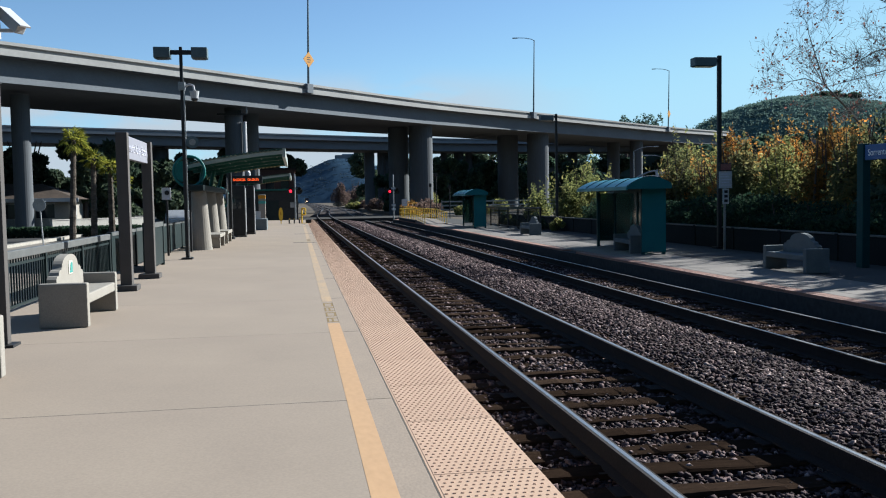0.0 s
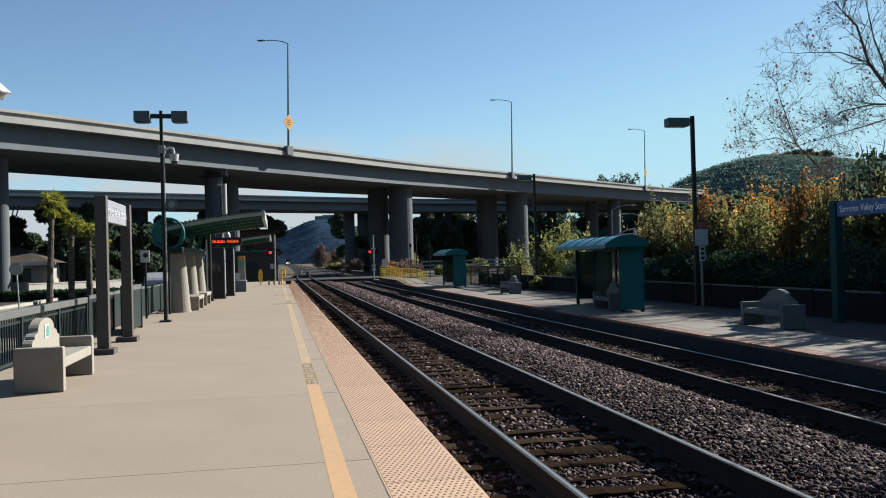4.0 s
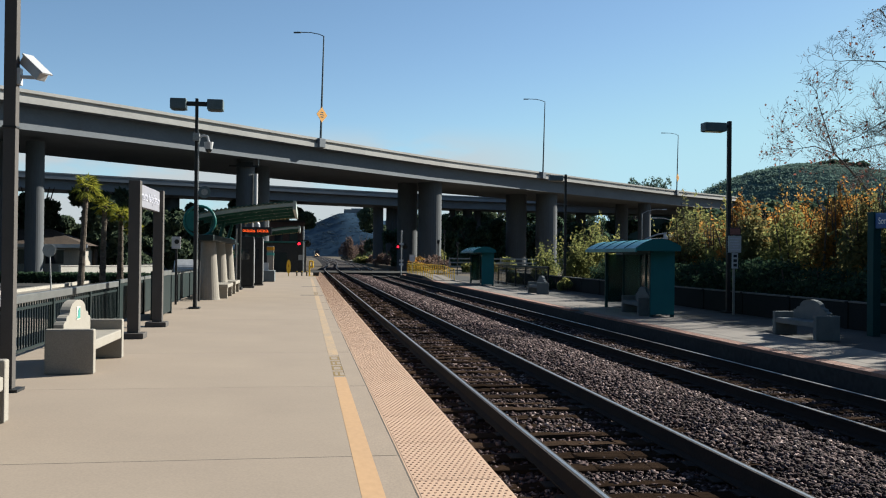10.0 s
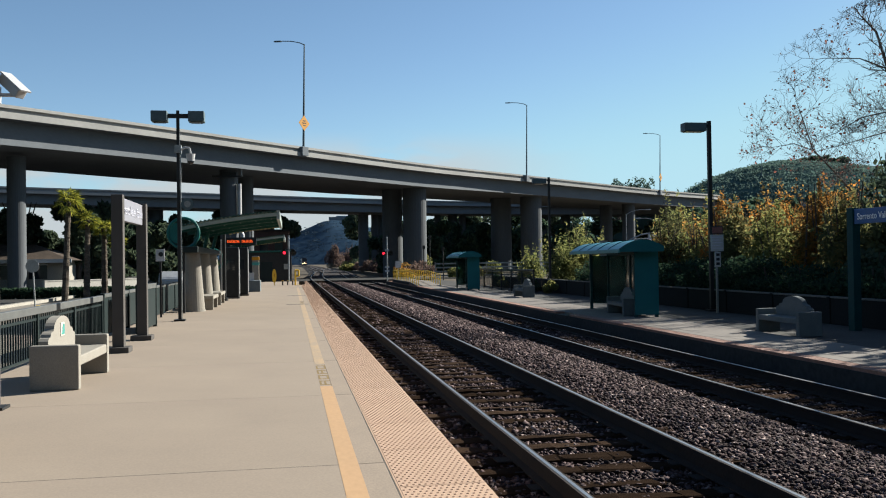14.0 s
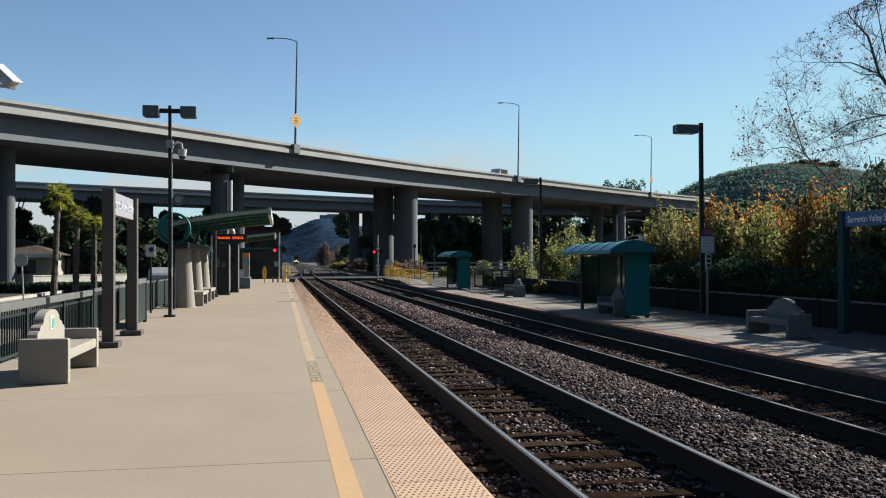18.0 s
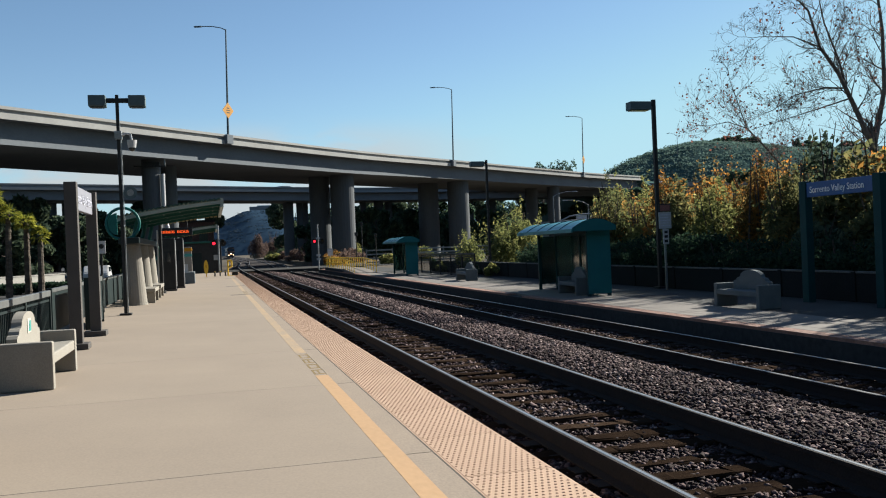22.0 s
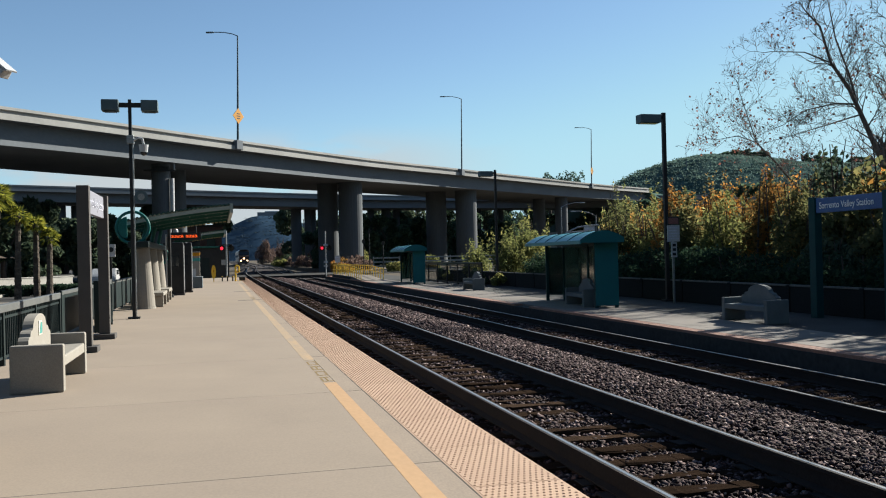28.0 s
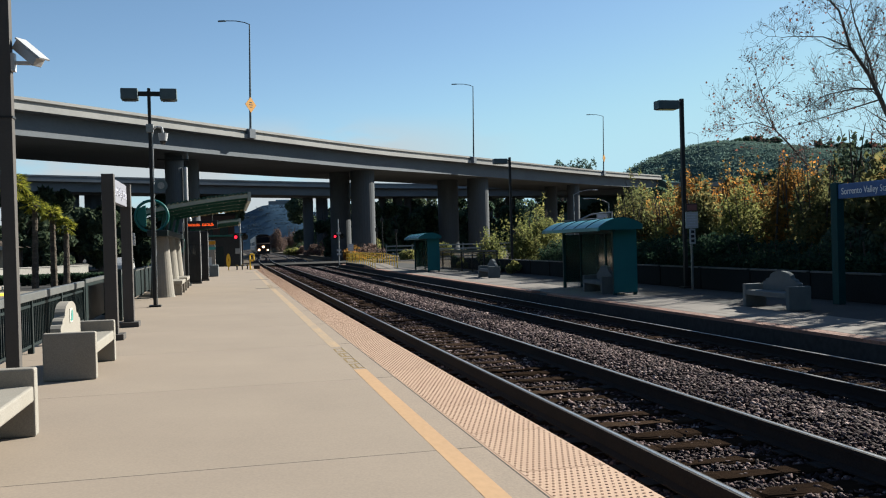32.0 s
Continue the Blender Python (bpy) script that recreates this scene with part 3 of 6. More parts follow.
# ---- bridges ----


def smooth_line(points, n):
    """A smooth run through a few points."""
    p = [Vector(q) for q in points]
    p = [2 * p[0] - p[1]] + p + [2 * p[-1] - p[-2]]
    out = []
    for i in range(1, len(p) - 2):
        for k in range(n):
            t = k / n
            out.append(0.5 * ((2 * p[i]) + (p[i + 1] - p[i - 1]) * t + (2 * p[i - 1] - 5 * p[i] + 4 * p[i + 1] - p[i + 2]) * t * t
                              + (-p[i - 1] + 3 * p[i] - 3 * p[i + 1] + p[i + 2]) * t ** 3))
    return out + [p[-2]]


def swept(line, outline, name, material, parent, label=""):
    """An outline of (across, up) carried along a line; across runs away from the near edge."""
    bm = bmesh.new()
    rings = []
    for i, c in enumerate(line):
        d = line[min(i + 1, len(line) - 1)] - line[max(i - 1, 0)]
        side = Vector((-d.y, d.x, 0)).normalized()
        rings.append([bm.verts.new((c.x + side.x * u, c.y + side.y * u, c.z + v)) for u, v in outline])
    k = len(outline)
    for a, b in zip(rings[:-1], rings[1:]):
        for i in range(k):
            bm.faces.new((a[i], b[i], b[(i + 1) % k], a[(i + 1) % k]))
    bm.faces.new(rings[0])
    bm.faces.new(rings[-1][::-1])
    bmesh.ops.recalc_face_normals(bm, faces=bm.faces[:])
    return part(name, bm, material, parent, label)


def bridge(line, width, label, columns, edge, reach=1.2, foot=3.0):
    b = thing("highway_bridge", Matrix(), label, "bridge")
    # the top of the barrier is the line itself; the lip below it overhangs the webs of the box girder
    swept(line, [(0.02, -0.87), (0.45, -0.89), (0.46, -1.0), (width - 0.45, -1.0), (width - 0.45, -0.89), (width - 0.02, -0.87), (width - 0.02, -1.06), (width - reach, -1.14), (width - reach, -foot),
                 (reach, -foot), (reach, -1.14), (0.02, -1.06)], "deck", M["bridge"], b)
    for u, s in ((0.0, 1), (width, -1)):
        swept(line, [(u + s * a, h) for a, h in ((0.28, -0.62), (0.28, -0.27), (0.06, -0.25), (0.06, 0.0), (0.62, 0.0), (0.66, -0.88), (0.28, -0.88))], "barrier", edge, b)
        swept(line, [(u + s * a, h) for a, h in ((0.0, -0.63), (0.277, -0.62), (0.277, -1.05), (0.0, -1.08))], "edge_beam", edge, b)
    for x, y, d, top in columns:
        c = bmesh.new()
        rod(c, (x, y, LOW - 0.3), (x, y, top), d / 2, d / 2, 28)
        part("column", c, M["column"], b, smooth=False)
    return b


LINE_1 = smooth_line([(-70, 18, 12.9), (-44, 48, 13.5), (-19.2, 77.4, 14.25), (0.3, 100, 14.5), (18.5, 121, 14.82), (36.5, 140, 15.3), (75, 175.5, 15.7), (101, 200, 16.4)], 8)
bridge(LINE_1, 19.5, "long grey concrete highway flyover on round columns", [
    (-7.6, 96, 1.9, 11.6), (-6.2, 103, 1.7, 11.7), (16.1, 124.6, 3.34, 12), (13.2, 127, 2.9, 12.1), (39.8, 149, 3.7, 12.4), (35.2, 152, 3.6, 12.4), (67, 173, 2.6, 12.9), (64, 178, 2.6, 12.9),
    (-24.1, 80, 1.5, 10.9), (-27, 81, 1.4, 10.9), (-48, 55, 2.0, 10.2), (92, 196, 2.6, 13.2)], M["sunlit_edge"])
BANK = smooth_line([(101, 200, 16.4), (150, 246, 16.2), (230, 318, 15.6)], 6)
bank = swept(BANK, [(-24, -17.5), (0, -1.02), (19.5, -1.02), (44, -17.5)], "embankment", M["hill"], None)
tagged(bank, "green embankment that carries the highway on from the flyover", "embankment", kind="structure")
ROAD_1 = LINE_1 + BANK[1:]
LINE_2 = smooth_line([(-140, 112, 15.0), (-90, 136.7, 15.0), (-46, 158.5, 15.0), (17.4, 189, 14.9), (41, 196, 14.8), (75, 200, 14.7), (120, 200, 14.7), (170, 196, 14.7)], 8)
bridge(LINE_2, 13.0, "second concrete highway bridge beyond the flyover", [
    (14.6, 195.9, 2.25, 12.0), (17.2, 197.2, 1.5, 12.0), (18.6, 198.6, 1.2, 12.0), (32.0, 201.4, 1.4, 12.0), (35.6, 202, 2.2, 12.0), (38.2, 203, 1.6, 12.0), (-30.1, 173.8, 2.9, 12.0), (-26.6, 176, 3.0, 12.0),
    (58, 205, 2.4, 12.0), (64, 206, 2.4, 12.0), (95, 207, 2.6, 12.0), (-70, 154, 2.6, 12.0), (-66, 156, 2.6, 12.0)], M["shaded_far_edge"], foot=2.75)


def highway_lamp(x, y, z, sign):
    h = thing("street_lamp", pose(x, y, z, rz=0), "tall slim galvanised highway lamp on the bridge barrier", "street lamp", "lamps on the bridge")
    part("base_block", B(-0.5, 0.5, -0.3, 0.3, -0.9, 0.12, bevel=0.04), M["bridge"], h).matrix_basis = pose(0, 0, 0, rz=47)
    part("pole", R((0, 0, 0.1), (0.22, 0, 11.6), 0.13, 0.07), M["lamp_pole"], h)
    arm = bmesh.new()
    tube(arm, [(0.22, 0, 11.55), (-0.3, 0.15, 11.8), (-1.2, 0.4, 12.0), (-2.4, 0.8, 12.08)], 0.05)
    part("arm", arm, M["lamp_pole"], h)
    part("lamp_head", B(-0.42, 0.42, -0.15, 0.15, -0.07, 0.07, bevel=0.04), M["lamp_pole"], h).matrix_basis = pose(-2.7, 0.9, 12.06, rz=-16)
    if sign:
        board = bmesh.new()
        prism(board, [(0, -0.86), (0.86, 0), (0, 0.86), (-0.86, 0)], 1, -0.02, 0.02)
        s = part("warning_sign", board, M["orange"], h, "orange diamond warning sign")
        s.matrix_basis = pose(0.1, -0.18, 2.75, rz=46)
        for k in (0.25, 0.0, -0.25):
            part("bar", B(-0.28 + abs(k) * 0.3, 0.28 - abs(k) * 0.3, -0.03, -0.022, k - 0.05, k + 0.05), M["black"], s)
    return h


for x, y, z, s in ((0.3, 100, 14.35, True), (36.7, 140, 15.1, False), (75, 175.5, 15.55, True)):
    highway_lamp(x, y, z, s)

# ---- platforms ----
p1 = tagged(part("platform", B(-5.55, 0.045, -14, 76, LOW, -0.06), M["slab"]), "pale sunlit concrete station platform", "platform", kind="structure")
p2 = tagged(part("platform", B(7.87, 13.1, -10, 86, LOW, P2Z - 0.06), M["side_shaded"]), "concrete platform on the other side of the tracks", "platform", kind="structure")

# ---- rails ----


def rail_outline(w=0.072, h=0.185):
    f = 0.075
    return [(-f, 0), (f, 0), (f, 0.014), (0.012, 0.035), (0.012, h - 0.045), (w / 2, h - 0.034), (w / 2, h - 0.004), (-w / 2, h - 0.004), (-w / 2, h - 0.034), (-0.012, h - 0.045), (-0.012, 0.035), (-f, 0.014)]


def long_rail(x, z, parent):
    """A rail from behind the camera to the far hills, rusty below and polished on top."""
    ys = [-25.0] + [88 + 8 * i for i in range(0, 18)] + [260, 300, 350, 420, 500, 600, 750, 900]
    for name, outline, material in (("rail", rail_outline(), M["rail_side"]), ("rail_head", [(-0.012, 0.1805), (0.022, 0.1805), (0.020, 0.1825), (-0.010, 0.1825)], M["rail_top"])):
        bm = bmesh.new()
        rings = [[bm.verts.new((x + bend(y) + u, y, z - 0.185 + v)) for u, v in outline] for y in ys]
        k = len(outline)
        for a, b in zip(rings[:-1], rings[1:]):
            for i in range(k):
                bm.faces.new((a[i], a[(i + 1) % k], b[(i + 1) % k], b[i]))
        bmesh.ops.recalc_face_normals(bm, faces=bm.faces[:])
        part(name, bm, material, parent)


tracks = []
for rails, z in ((RAILS_1, -0.2), (RAILS_2, T2Z)):
    tr = thing("railway_track", Matrix(), "steel railway track on weathered wooden ties", "railway track", kind="structure")
    for x in rails:
        long_rail(x, z, tr)
    tracks.append(tr)

# ---- things on the near platform ----


def bench_mesh(face):
    """A cast concrete bench with solid ends and a scalloped back. It faces +x for face=1."""
    def build(m, mat, label, group, plaque):
        b = thing("bench", m, label, "bench", group)
        for y in (-0.95, 0.82):
            part("arm", B(-0.34, 0.25, y, y + 0.13, 0, 0.565, bevel=0.018), mat, b)
        part("seat", B(-0.22, 0.242, -0.818, 0.818, 0.29, 0.42, bevel=0.018), mat, b)
        half = [(0.72, 0.425), (0.72, 0.60), (0.67, 0.635), (0.60, 0.64), (0.58, 0.68), (0.53, 0.705), (0.46, 0.71), (0.42, 0.74)]
        arc = [(0.42 * math.cos(a), 0.74 + 0.15 * math.sin(a)) for a in [math.pi * k / 12 for k in range(1, 12)]]
        part("backrest", prism(bmesh.new(), half + arc + [(-u, v) for u, v in half[::-1]], 0, -0.29, -0.17), mat, b)
        if plaque:
            t = part("plaque", B(-0.172, -0.162, -0.1, 0.1, 0.62, 0.80), M["tile_pale"], b, "pale tile plaque with a teal wave")
            part("wave", prism(bmesh.new(), [(-0.08, 0.64), (0.08, 0.64), (0.08, 0.77), (0.02, 0.78), (-0.02, 0.74), (-0.03, 0.68)], 0, -0.162, -0.157), M["tile_teal"], t)
        return b
    return build


make_bench = bench_mesh(1)
bench = make_bench(pose(-4.17, 12.29, 0), M["bench"], "pale concrete bench with scalloped back and tile plaque", "benches on the near platform", True)
copy_thing(bench, pose(-4.19, 7.22, 0))


def picket_fence(x, y0, y1, z0, z1, label, pitch, bar, cap, group=""):
    """Square pickets between two rails, with posts."""
    f = thing("fence", Matrix(), label, "fence", group)
    n = max(1, round((y1 - y0) / 2.4))
    for i in range(n + 1):
        y = y0 + (y1 - y0) * i / n
        part("post", B(x - 0.04, x + 0.04, y - 0.04, y + 0.04, z0, z1 + 0.02), bar, f)
    part("top_rail", B(x - 0.05, x + 0.05, y0, y1, z1 - 0.06, z1 + 0.06, bevel=0.01), cap, f)
    part("middle_rail", B(x - 0.02, x + 0.02, y0, y1, z1 - 0.16, z1 - 0.12), bar, f)
    part("bottom_rail", B(x - 0.02, x + 0.02, y0, y1, z0 + 0.1, z0 + 0.14), bar, f)
    me = bpy.data.meshes.new("picket")
    bm = box(bmesh.new(), -0.011, 0.011, -0.011, 0.011, z0 + 0.1, z1 - 0.02)
    bm.to_mesh(me)
    bm.free()
    me.materials.append(bar)
    k = int((y1 - y0) / pitch)
    for i in range(k):
        o = new("picket", me)
        o.parent = f
        o.location = (x, y0 + (i + 0.5) * pitch, 0)
    return f


picket_fence(-5.3, -7.6, 19.6, 0, 0.86, "dark steel picket fence with a pale top rail", 0.125, M["fence"], M["rail_cap"])
# closed fence panels and a gate further on
f2 = thing("fence", Matrix(), "dark sheet-metal fence panels with a grey top rail", "fence")
for i in range(6):
    y = 19.7 + i * 3.0
    part("post", B(-5.35, -5.25, y, y + 0.1, 0, 0.95), M["fence"], f2)
    part("panel", B(-5.32, -5.28, y + 0.1, y + 3.0, 0.05, 0.86), M["fence"], f2)
    part("top_rail", B(-5.345, -5.255, y + 0.1, y + 3.0, 0.865, 0.94), M["rail_cap"], f2)
gate = thing("gate", Matrix(), "dark steel gate with a pale top board", "gate")
part("gate_frame", B(-4.72, -4.66, 20.6, 23.0, 0.06, 0.98), M["fence"], gate)
part("top_board", B(-4.74, -4.64, 20.6, 23.0, 0.985, 1.1), M["rail_cap"], gate)
for y in (20.52, 23.02):
    part("post", B(-4.74, -4.64, y, y + 0.08, 0, 1.12), M["fence"], gate)
part("latch", B(-4.655, -4.62, 20.68, 20.8, 0.8, 0.86), M["galv"], gate)

frame_1 = thing("station_sign", Matrix(), "station name board between two dark bronze posts", "sign")
for y in (16.36, 18.98):
    p = part("post", B(-4.43, -4.23, y - 0.19, y, 0.1, 2.83, bevel=0.008), M["post"], frame_1)
    part("base", B(-4.55, -4.13, y - 0.3, y + 0.11, 0, 0.1, bevel=0.01), M["post"], p)
board = part("board", B(-4.40, -4.30, 16.37, 18.78, 2.38, 2.80, bevel=0.01), M["sign_grey"], frame_1, "pale grey name board")
lettering("Sorrento Valley Station", 0.25, Matrix.Translation((-4.295, 17.57, 2.59)) @ Euler((radians(90), 0, radians(90))).to_matrix().to_4x4(), M["grey_text"], board)


def shoebox(x0, x1, z, parent, y=0.0):
    h = part("lamp_head", B(x0, x1, y - 0.2, y + 0.2, z - 0.15, z + 0.14, bevel=0.02), M["lamp_head"], parent)
    part("lens", B(x0 + 0.06, x1 - 0.06, y - 0.16, y + 0.16, z - 0.166, z - 0.155), M["window"], h)


lamp = thing("platform_lamp", pose(-4.31, 25.03, 0), "dark twin-headed platform lamp post with cameras", "lamp post")
part("base", B(-0.15, 0.15, -0.15, 0.15, 0, 0.05, bevel=0.01), M["black"], lamp)
part("pole", B(-0.042, 0.042, -0.042, 0.042, 0.05, 5.82, bevel=0.008), M["black"], lamp)
part("cross_arm", B(-0.3, 0.3, -0.035, 0.035, 5.61, 5.73), M["black"], lamp)
shoebox(-0.70, -0.27, 5.65, lamp)
shoebox(0.29, 0.72, 5.65, lamp)
cam_1 = part("dome_camera", rod(bmesh.new(), (0.33, 0, 4.42), (0.33, 0, 4.62), 0.10, 0.13, 14), M["white"], lamp, "white dome camera")
bmd = bmesh.new()
bmesh.ops.create_uvsphere(bmd, u_segments=14, v_segments=8, radius=0.095, matrix=Matrix.Translation((0.33, 0, 4.42)))
part("dome", bmd, M["window"], cam_1, smooth=True)
part("bracket", tube(bmesh.new(), [(0.05, 0, 4.72), (0.18, 0, 4.80), (0.30, 0, 4.78), (0.33, 0, 4.62)], 0.03), M["white"], lamp)
part("clamp", B(-0.09, 0.09, -0.09, 0.09, 4.64, 4.86, bevel=0.01), M["galv"], lamp)
sp = part("loudspeaker", rod(bmesh.new(), (0.25, -0.16, 3.22), (0.25, 0.12, 3.22), 0.17, 0.09, 16), M["lamp_head"], lamp)
part("horn", rod(bmesh.new(), (0.25, -0.17, 3.22), (0.25, -0.162, 3.22), 0.09, 0.09, 14), M["galv"], sp)
part("speaker_arm", B(0.05, 0.2, -0.02, 0.02, 3.2, 3.25), M["galv"], lamp)
part("conduit", R((0.064, -0.02, 0.05), (0.064, -0.02, 4.64), 0.012, n=8), M["galv"], lamp)

pole = thing("camera_pole", pose(-4.52, 10.0, 0), "dark square pole carrying a white security camera", "pole")
part("shaft", B(-0.065, 0.065, -0.065, 0.065, 0.03, 6.2, bevel=0.008), M["post"], pole)
part("base", B(-0.14, 0.14, -0.14, 0.14, 0, 0.03), M["black"], pole)
part("strap", B(-0.075, 0.075, -0.075, 0.075, 2.89, 2.91), M["black"], pole)
sc = part("security_camera", B(-0.06, 0.06, -0.18, 0.16, -0.06, 0.045, bevel=0.012), M["white"], pole, "white box camera with sun hood")
sc.matrix_basis = pose(0.22, 0.02, 3.57, rx=38, rz=58)
part("hood", B(-0.072, 0.072, -0.215, 0.165, 0.049, 0.066), M["white"], sc)
part("camera_arm", B(0.06, 0.26, -0.02, 0.02, 3.44, 3.475), M["white"], pole)
part("mount", B(0.065, 0.1, -0.05, 0.05, 3.37, 3.55), M["white"], pole)

# ---- the canopies ----


def canopy(y0, y1, piers, group):
    c = thing("canopy", Matrix(), "green curved metal canopy on tapered concrete piers", "canopy", group)
    xs = [-4.9 + 3.2 * k / 10 for k in range(11)]
    def height(x):
        s = (x + 5.7) / 4.0
        return 2.62 + 0.98 * s - 0.32 * s * s
    wave = [(-4.9 + 3.2 * k / 96) for k in range(97)]
    fold = [(x, height(x) + (0.0, 0.03, 0.05, 0.03)[k % 4]) for k, x in enumerate(wave)]
    part("roof", prism(bmesh.new(), fold + [(x, z - 0.03) for x, z in fold[::-1]], 1, y0, y1), M["canopy_roof"], c, "ribbed sheet metal roof")
    for y in (y0 + 0.05, y1 - 0.11):
        bm = bmesh.new()
        prism(bm, [(x, height(x) - 0.035) for x in xs] + [(x, height(x) - 0.15) for x in xs[::-1]], 1, y, y + 0.06)
        part("edge_trim", bm, M["canopy_edge"], c)
    part("gutter", B(-1.72, -1.62, y0, y1, height(-1.7) - 0.26, height(-1.7) + 0.03), M["canopy_edge"], c)
    for k in range(10):
        y = y0 + 0.45 + (y1 - y0 - 0.9) * k / 9
        bm = bmesh.new()
        prism(bm, [(x, height(x) - 0.055) for x in xs] + [(x, height(x) - (0.2 if k % 3 == 0 else 0.13)) for x in xs[::-1]], 1, y - 0.04, y + 0.04)
        part("rib", bm, M["canopy"], c)
    for x in (-1.95, -2.5, -3.05, -3.6, -4.2):
        part("purlin", B(x - 0.02, x + 0.02, y0 + 0.5, y1 - 0.5, height(x) - 0.12, height(x) - 0.06), M["canopy"], c)
    # added ochre blocks imitate light through gaps at the far end
    for k in range(13):
        x = -3.75 + 0.16 * k
        tilt = math.degrees(math.atan2(height(x + 0.05) - height(x - 0.05), 0.1))
        part("end_batten", B(-0.055, 0.055, -0.03, 0.03, -0.035, 0.035), M["purlin"], c, "ochre block painted as light through a roof gap").matrix_basis = pose(x, y1 - 0.25, height(x) - 0.2, ry=-tilt)
    part("beam", B(-4.75, -4.15, y0 - 1.2, y1 - 0.4, 1.93, 2.12, bevel=0.02), M["fence"], c)
    for y in np.linspace(y0 + 0.6, y1 - 0.6, 3):
        part("strut", rod(bmesh.new(), (-4.45, y, 2.1), (-4.3, y, height(-4.3) - 0.2), 0.07, 0.07, 10), M["canopy"], c)
    for y in piers:
        bm = bmesh.new()
        rod(bm, (-4.47, y, 0), (-4.47, y, 0.07), 0.40, 0.385, 28)
        rod(bm, (-4.47, y, 0.07), (-4.49, y, 1.925), 0.375, 0.25, 28)
        part("pier", bm, M["pier"], c, smooth=False)
    return c


canopy(29.6, 38.0, (30.05, 33.55, 37.0), "canopies")
canopy(55.5, 63.5, (54.9, 58.5, 62.2), "canopies")
for y in (31.8, 35.3):
    s = thing("bench", pose(-4.3, y, 0), "plain concrete seat between the canopy piers", "bench")
    part("seat", B(-0.2, 0.42, -1.1, 1.1, 0.36, 0.48, bevel=0.02), M["pier"], s)
    for d in (-1.0, 0.85):
        part("leg", B(-0.15, 0.4, d, d + 0.15, 0, 0.358, bevel=0.015), M["pier"], s)


def ring_emblem(x, y, z, r):
    e = thing("ring_emblem", pose(x, y, z), "open teal metal ring on a post", "emblem", "ring emblems")
    bm = bmesh.new()
    rows = []
    for k in range(28):
        a = 2 * math.pi * k / 28
        rows.append([bm.verts.new(((r + 0.045 * math.cos(b)) * math.cos(a), 0.045 * math.sin(b), (r + 0.045 * math.cos(b)) * math.sin(a))) for b in [math.pi * j / 4 for j in range(8)]])
    for k in range(28):
        for j in range(8):
            bm.faces.new((rows[k][j], rows[(k + 1) % 28][j], rows[(k + 1) % 28][(j + 1) % 8], rows[k][(j + 1) % 8]))
    part("ring", bm, M["ring"], e, smooth=True)
    part("disc", prism(bmesh.new(), [(0.55 * r * math.cos(a) - 0.35 * r, 0.7 * r * math.sin(a)) for a in [math.pi / 2 + math.pi * k / 10 for k in range(11)]], 1, -0.03, 0.03), M["ring"], e)
    part("stem", R((0, 0, -z + 0.001), (0, 0, -r), 0.04), M["black"], e)


ring_emblem(-4.64, 28.95, 2.56, 0.48)
ring_emblem(-4.62, 39.2, 1.75, 0.45)

sign = thing("led_sign", pose(-3.56, 42, 0), "black message board with glowing orange letters", "display board")
part("housing", B(-0.72, 0.72, -0.1, 0.1, 2.42, 2.78, bevel=0.01), M["black"], sign)
for u0, u1 in ((-0.6, -0.02), (0.06, 0.58)):
    for k in range(int((u1 - u0) / 0.064)):
        u = u0 + k * 0.064
        part("letter_bar", B(u, u + 0.018, -0.106, -0.101, 2.545, 2.655), M["led"], sign)
        part("letter_bar", B(u + 0.02, u + 0.05, -0.106, -0.101, 2.635 - 0.045 * (k * 7 % 3), 2.655 - 0.045 * (k * 7 % 3)), M["led"], sign)
        part("letter_bar", B(u + 0.02, u + 0.05, -0.106, -0.101, 2.545, 2.565), M["led"], sign)
for u in (-0.5, 0.5):
    part("hanger", R((u, 0, 2.78), (u, 0, 3.25), 0.025), M["black"], sign)
part("post", B(-0.62, -0.48, -0.07, 0.07, 0, 2.42), M["black"], sign)

iw = thing("notice_sign", pose(-5.09, 27, 0), "small white square notice with a dark symbol", "sign")
part("post", B(-0.03, 0.03, 0.02, 0.08, 0, 1.75), M["black"], iw)
nb = part("board", B(-0.13, 0.13, -0.02, 0.018, 1.66, 2.02, bevel=0.005), M["white"], iw)
part("symbol", rod(bmesh.new(), (0.02, -0.03, 1.87), (0.02, -0.021, 1.87), 0.07, 0.07, 16), M["black"], nb)
part("text_bar", B(-0.1, 0.1, -0.026, -0.021, 1.70, 1.73), M["grey_text"], nb)

# ticket machines, bins and posts along the back of the platform
for x, y, h, lab in ((-4.0, 40.8, 2.3, "tall dark ticket machine cabinet"), (-3.75, 44.0, 2.35, "tall dark information cabinet"), (-4.25, 42.9, 1.15, "low dark equipment cabinet")):
    t = thing("ticket_machine", pose(x, y, 0), lab, "ticket machine")
    part("body", B(-0.42, 0.42, -0.35, 0.35, 0.08, h, bevel=0.03), M["black"], t)
    part("plinth", B(-0.45, 0.45, -0.38, 0.38, 0, 0.08), M["post"], t)
    part("screen", B(-0.25, 0.25, -0.362, -0.352, h * 0.55, h * 0.75), M["window"], t)
    part("side_trim", B(0.422, 0.44, -0.3, 0.3, 0.2, h - 0.1), M["galv"], t)
dp = thing("platform_post", pose(-4.05, 38.4, 0), "slim dark steel post with a pale conduit", "post")
part("shaft", R((0, 0, 0), (0, 0, 2.9), 0.07), M["black"], dp)
part("foot", R((0, 0, 0), (0, 0, 0.12), 0.15), M["black"], dp)
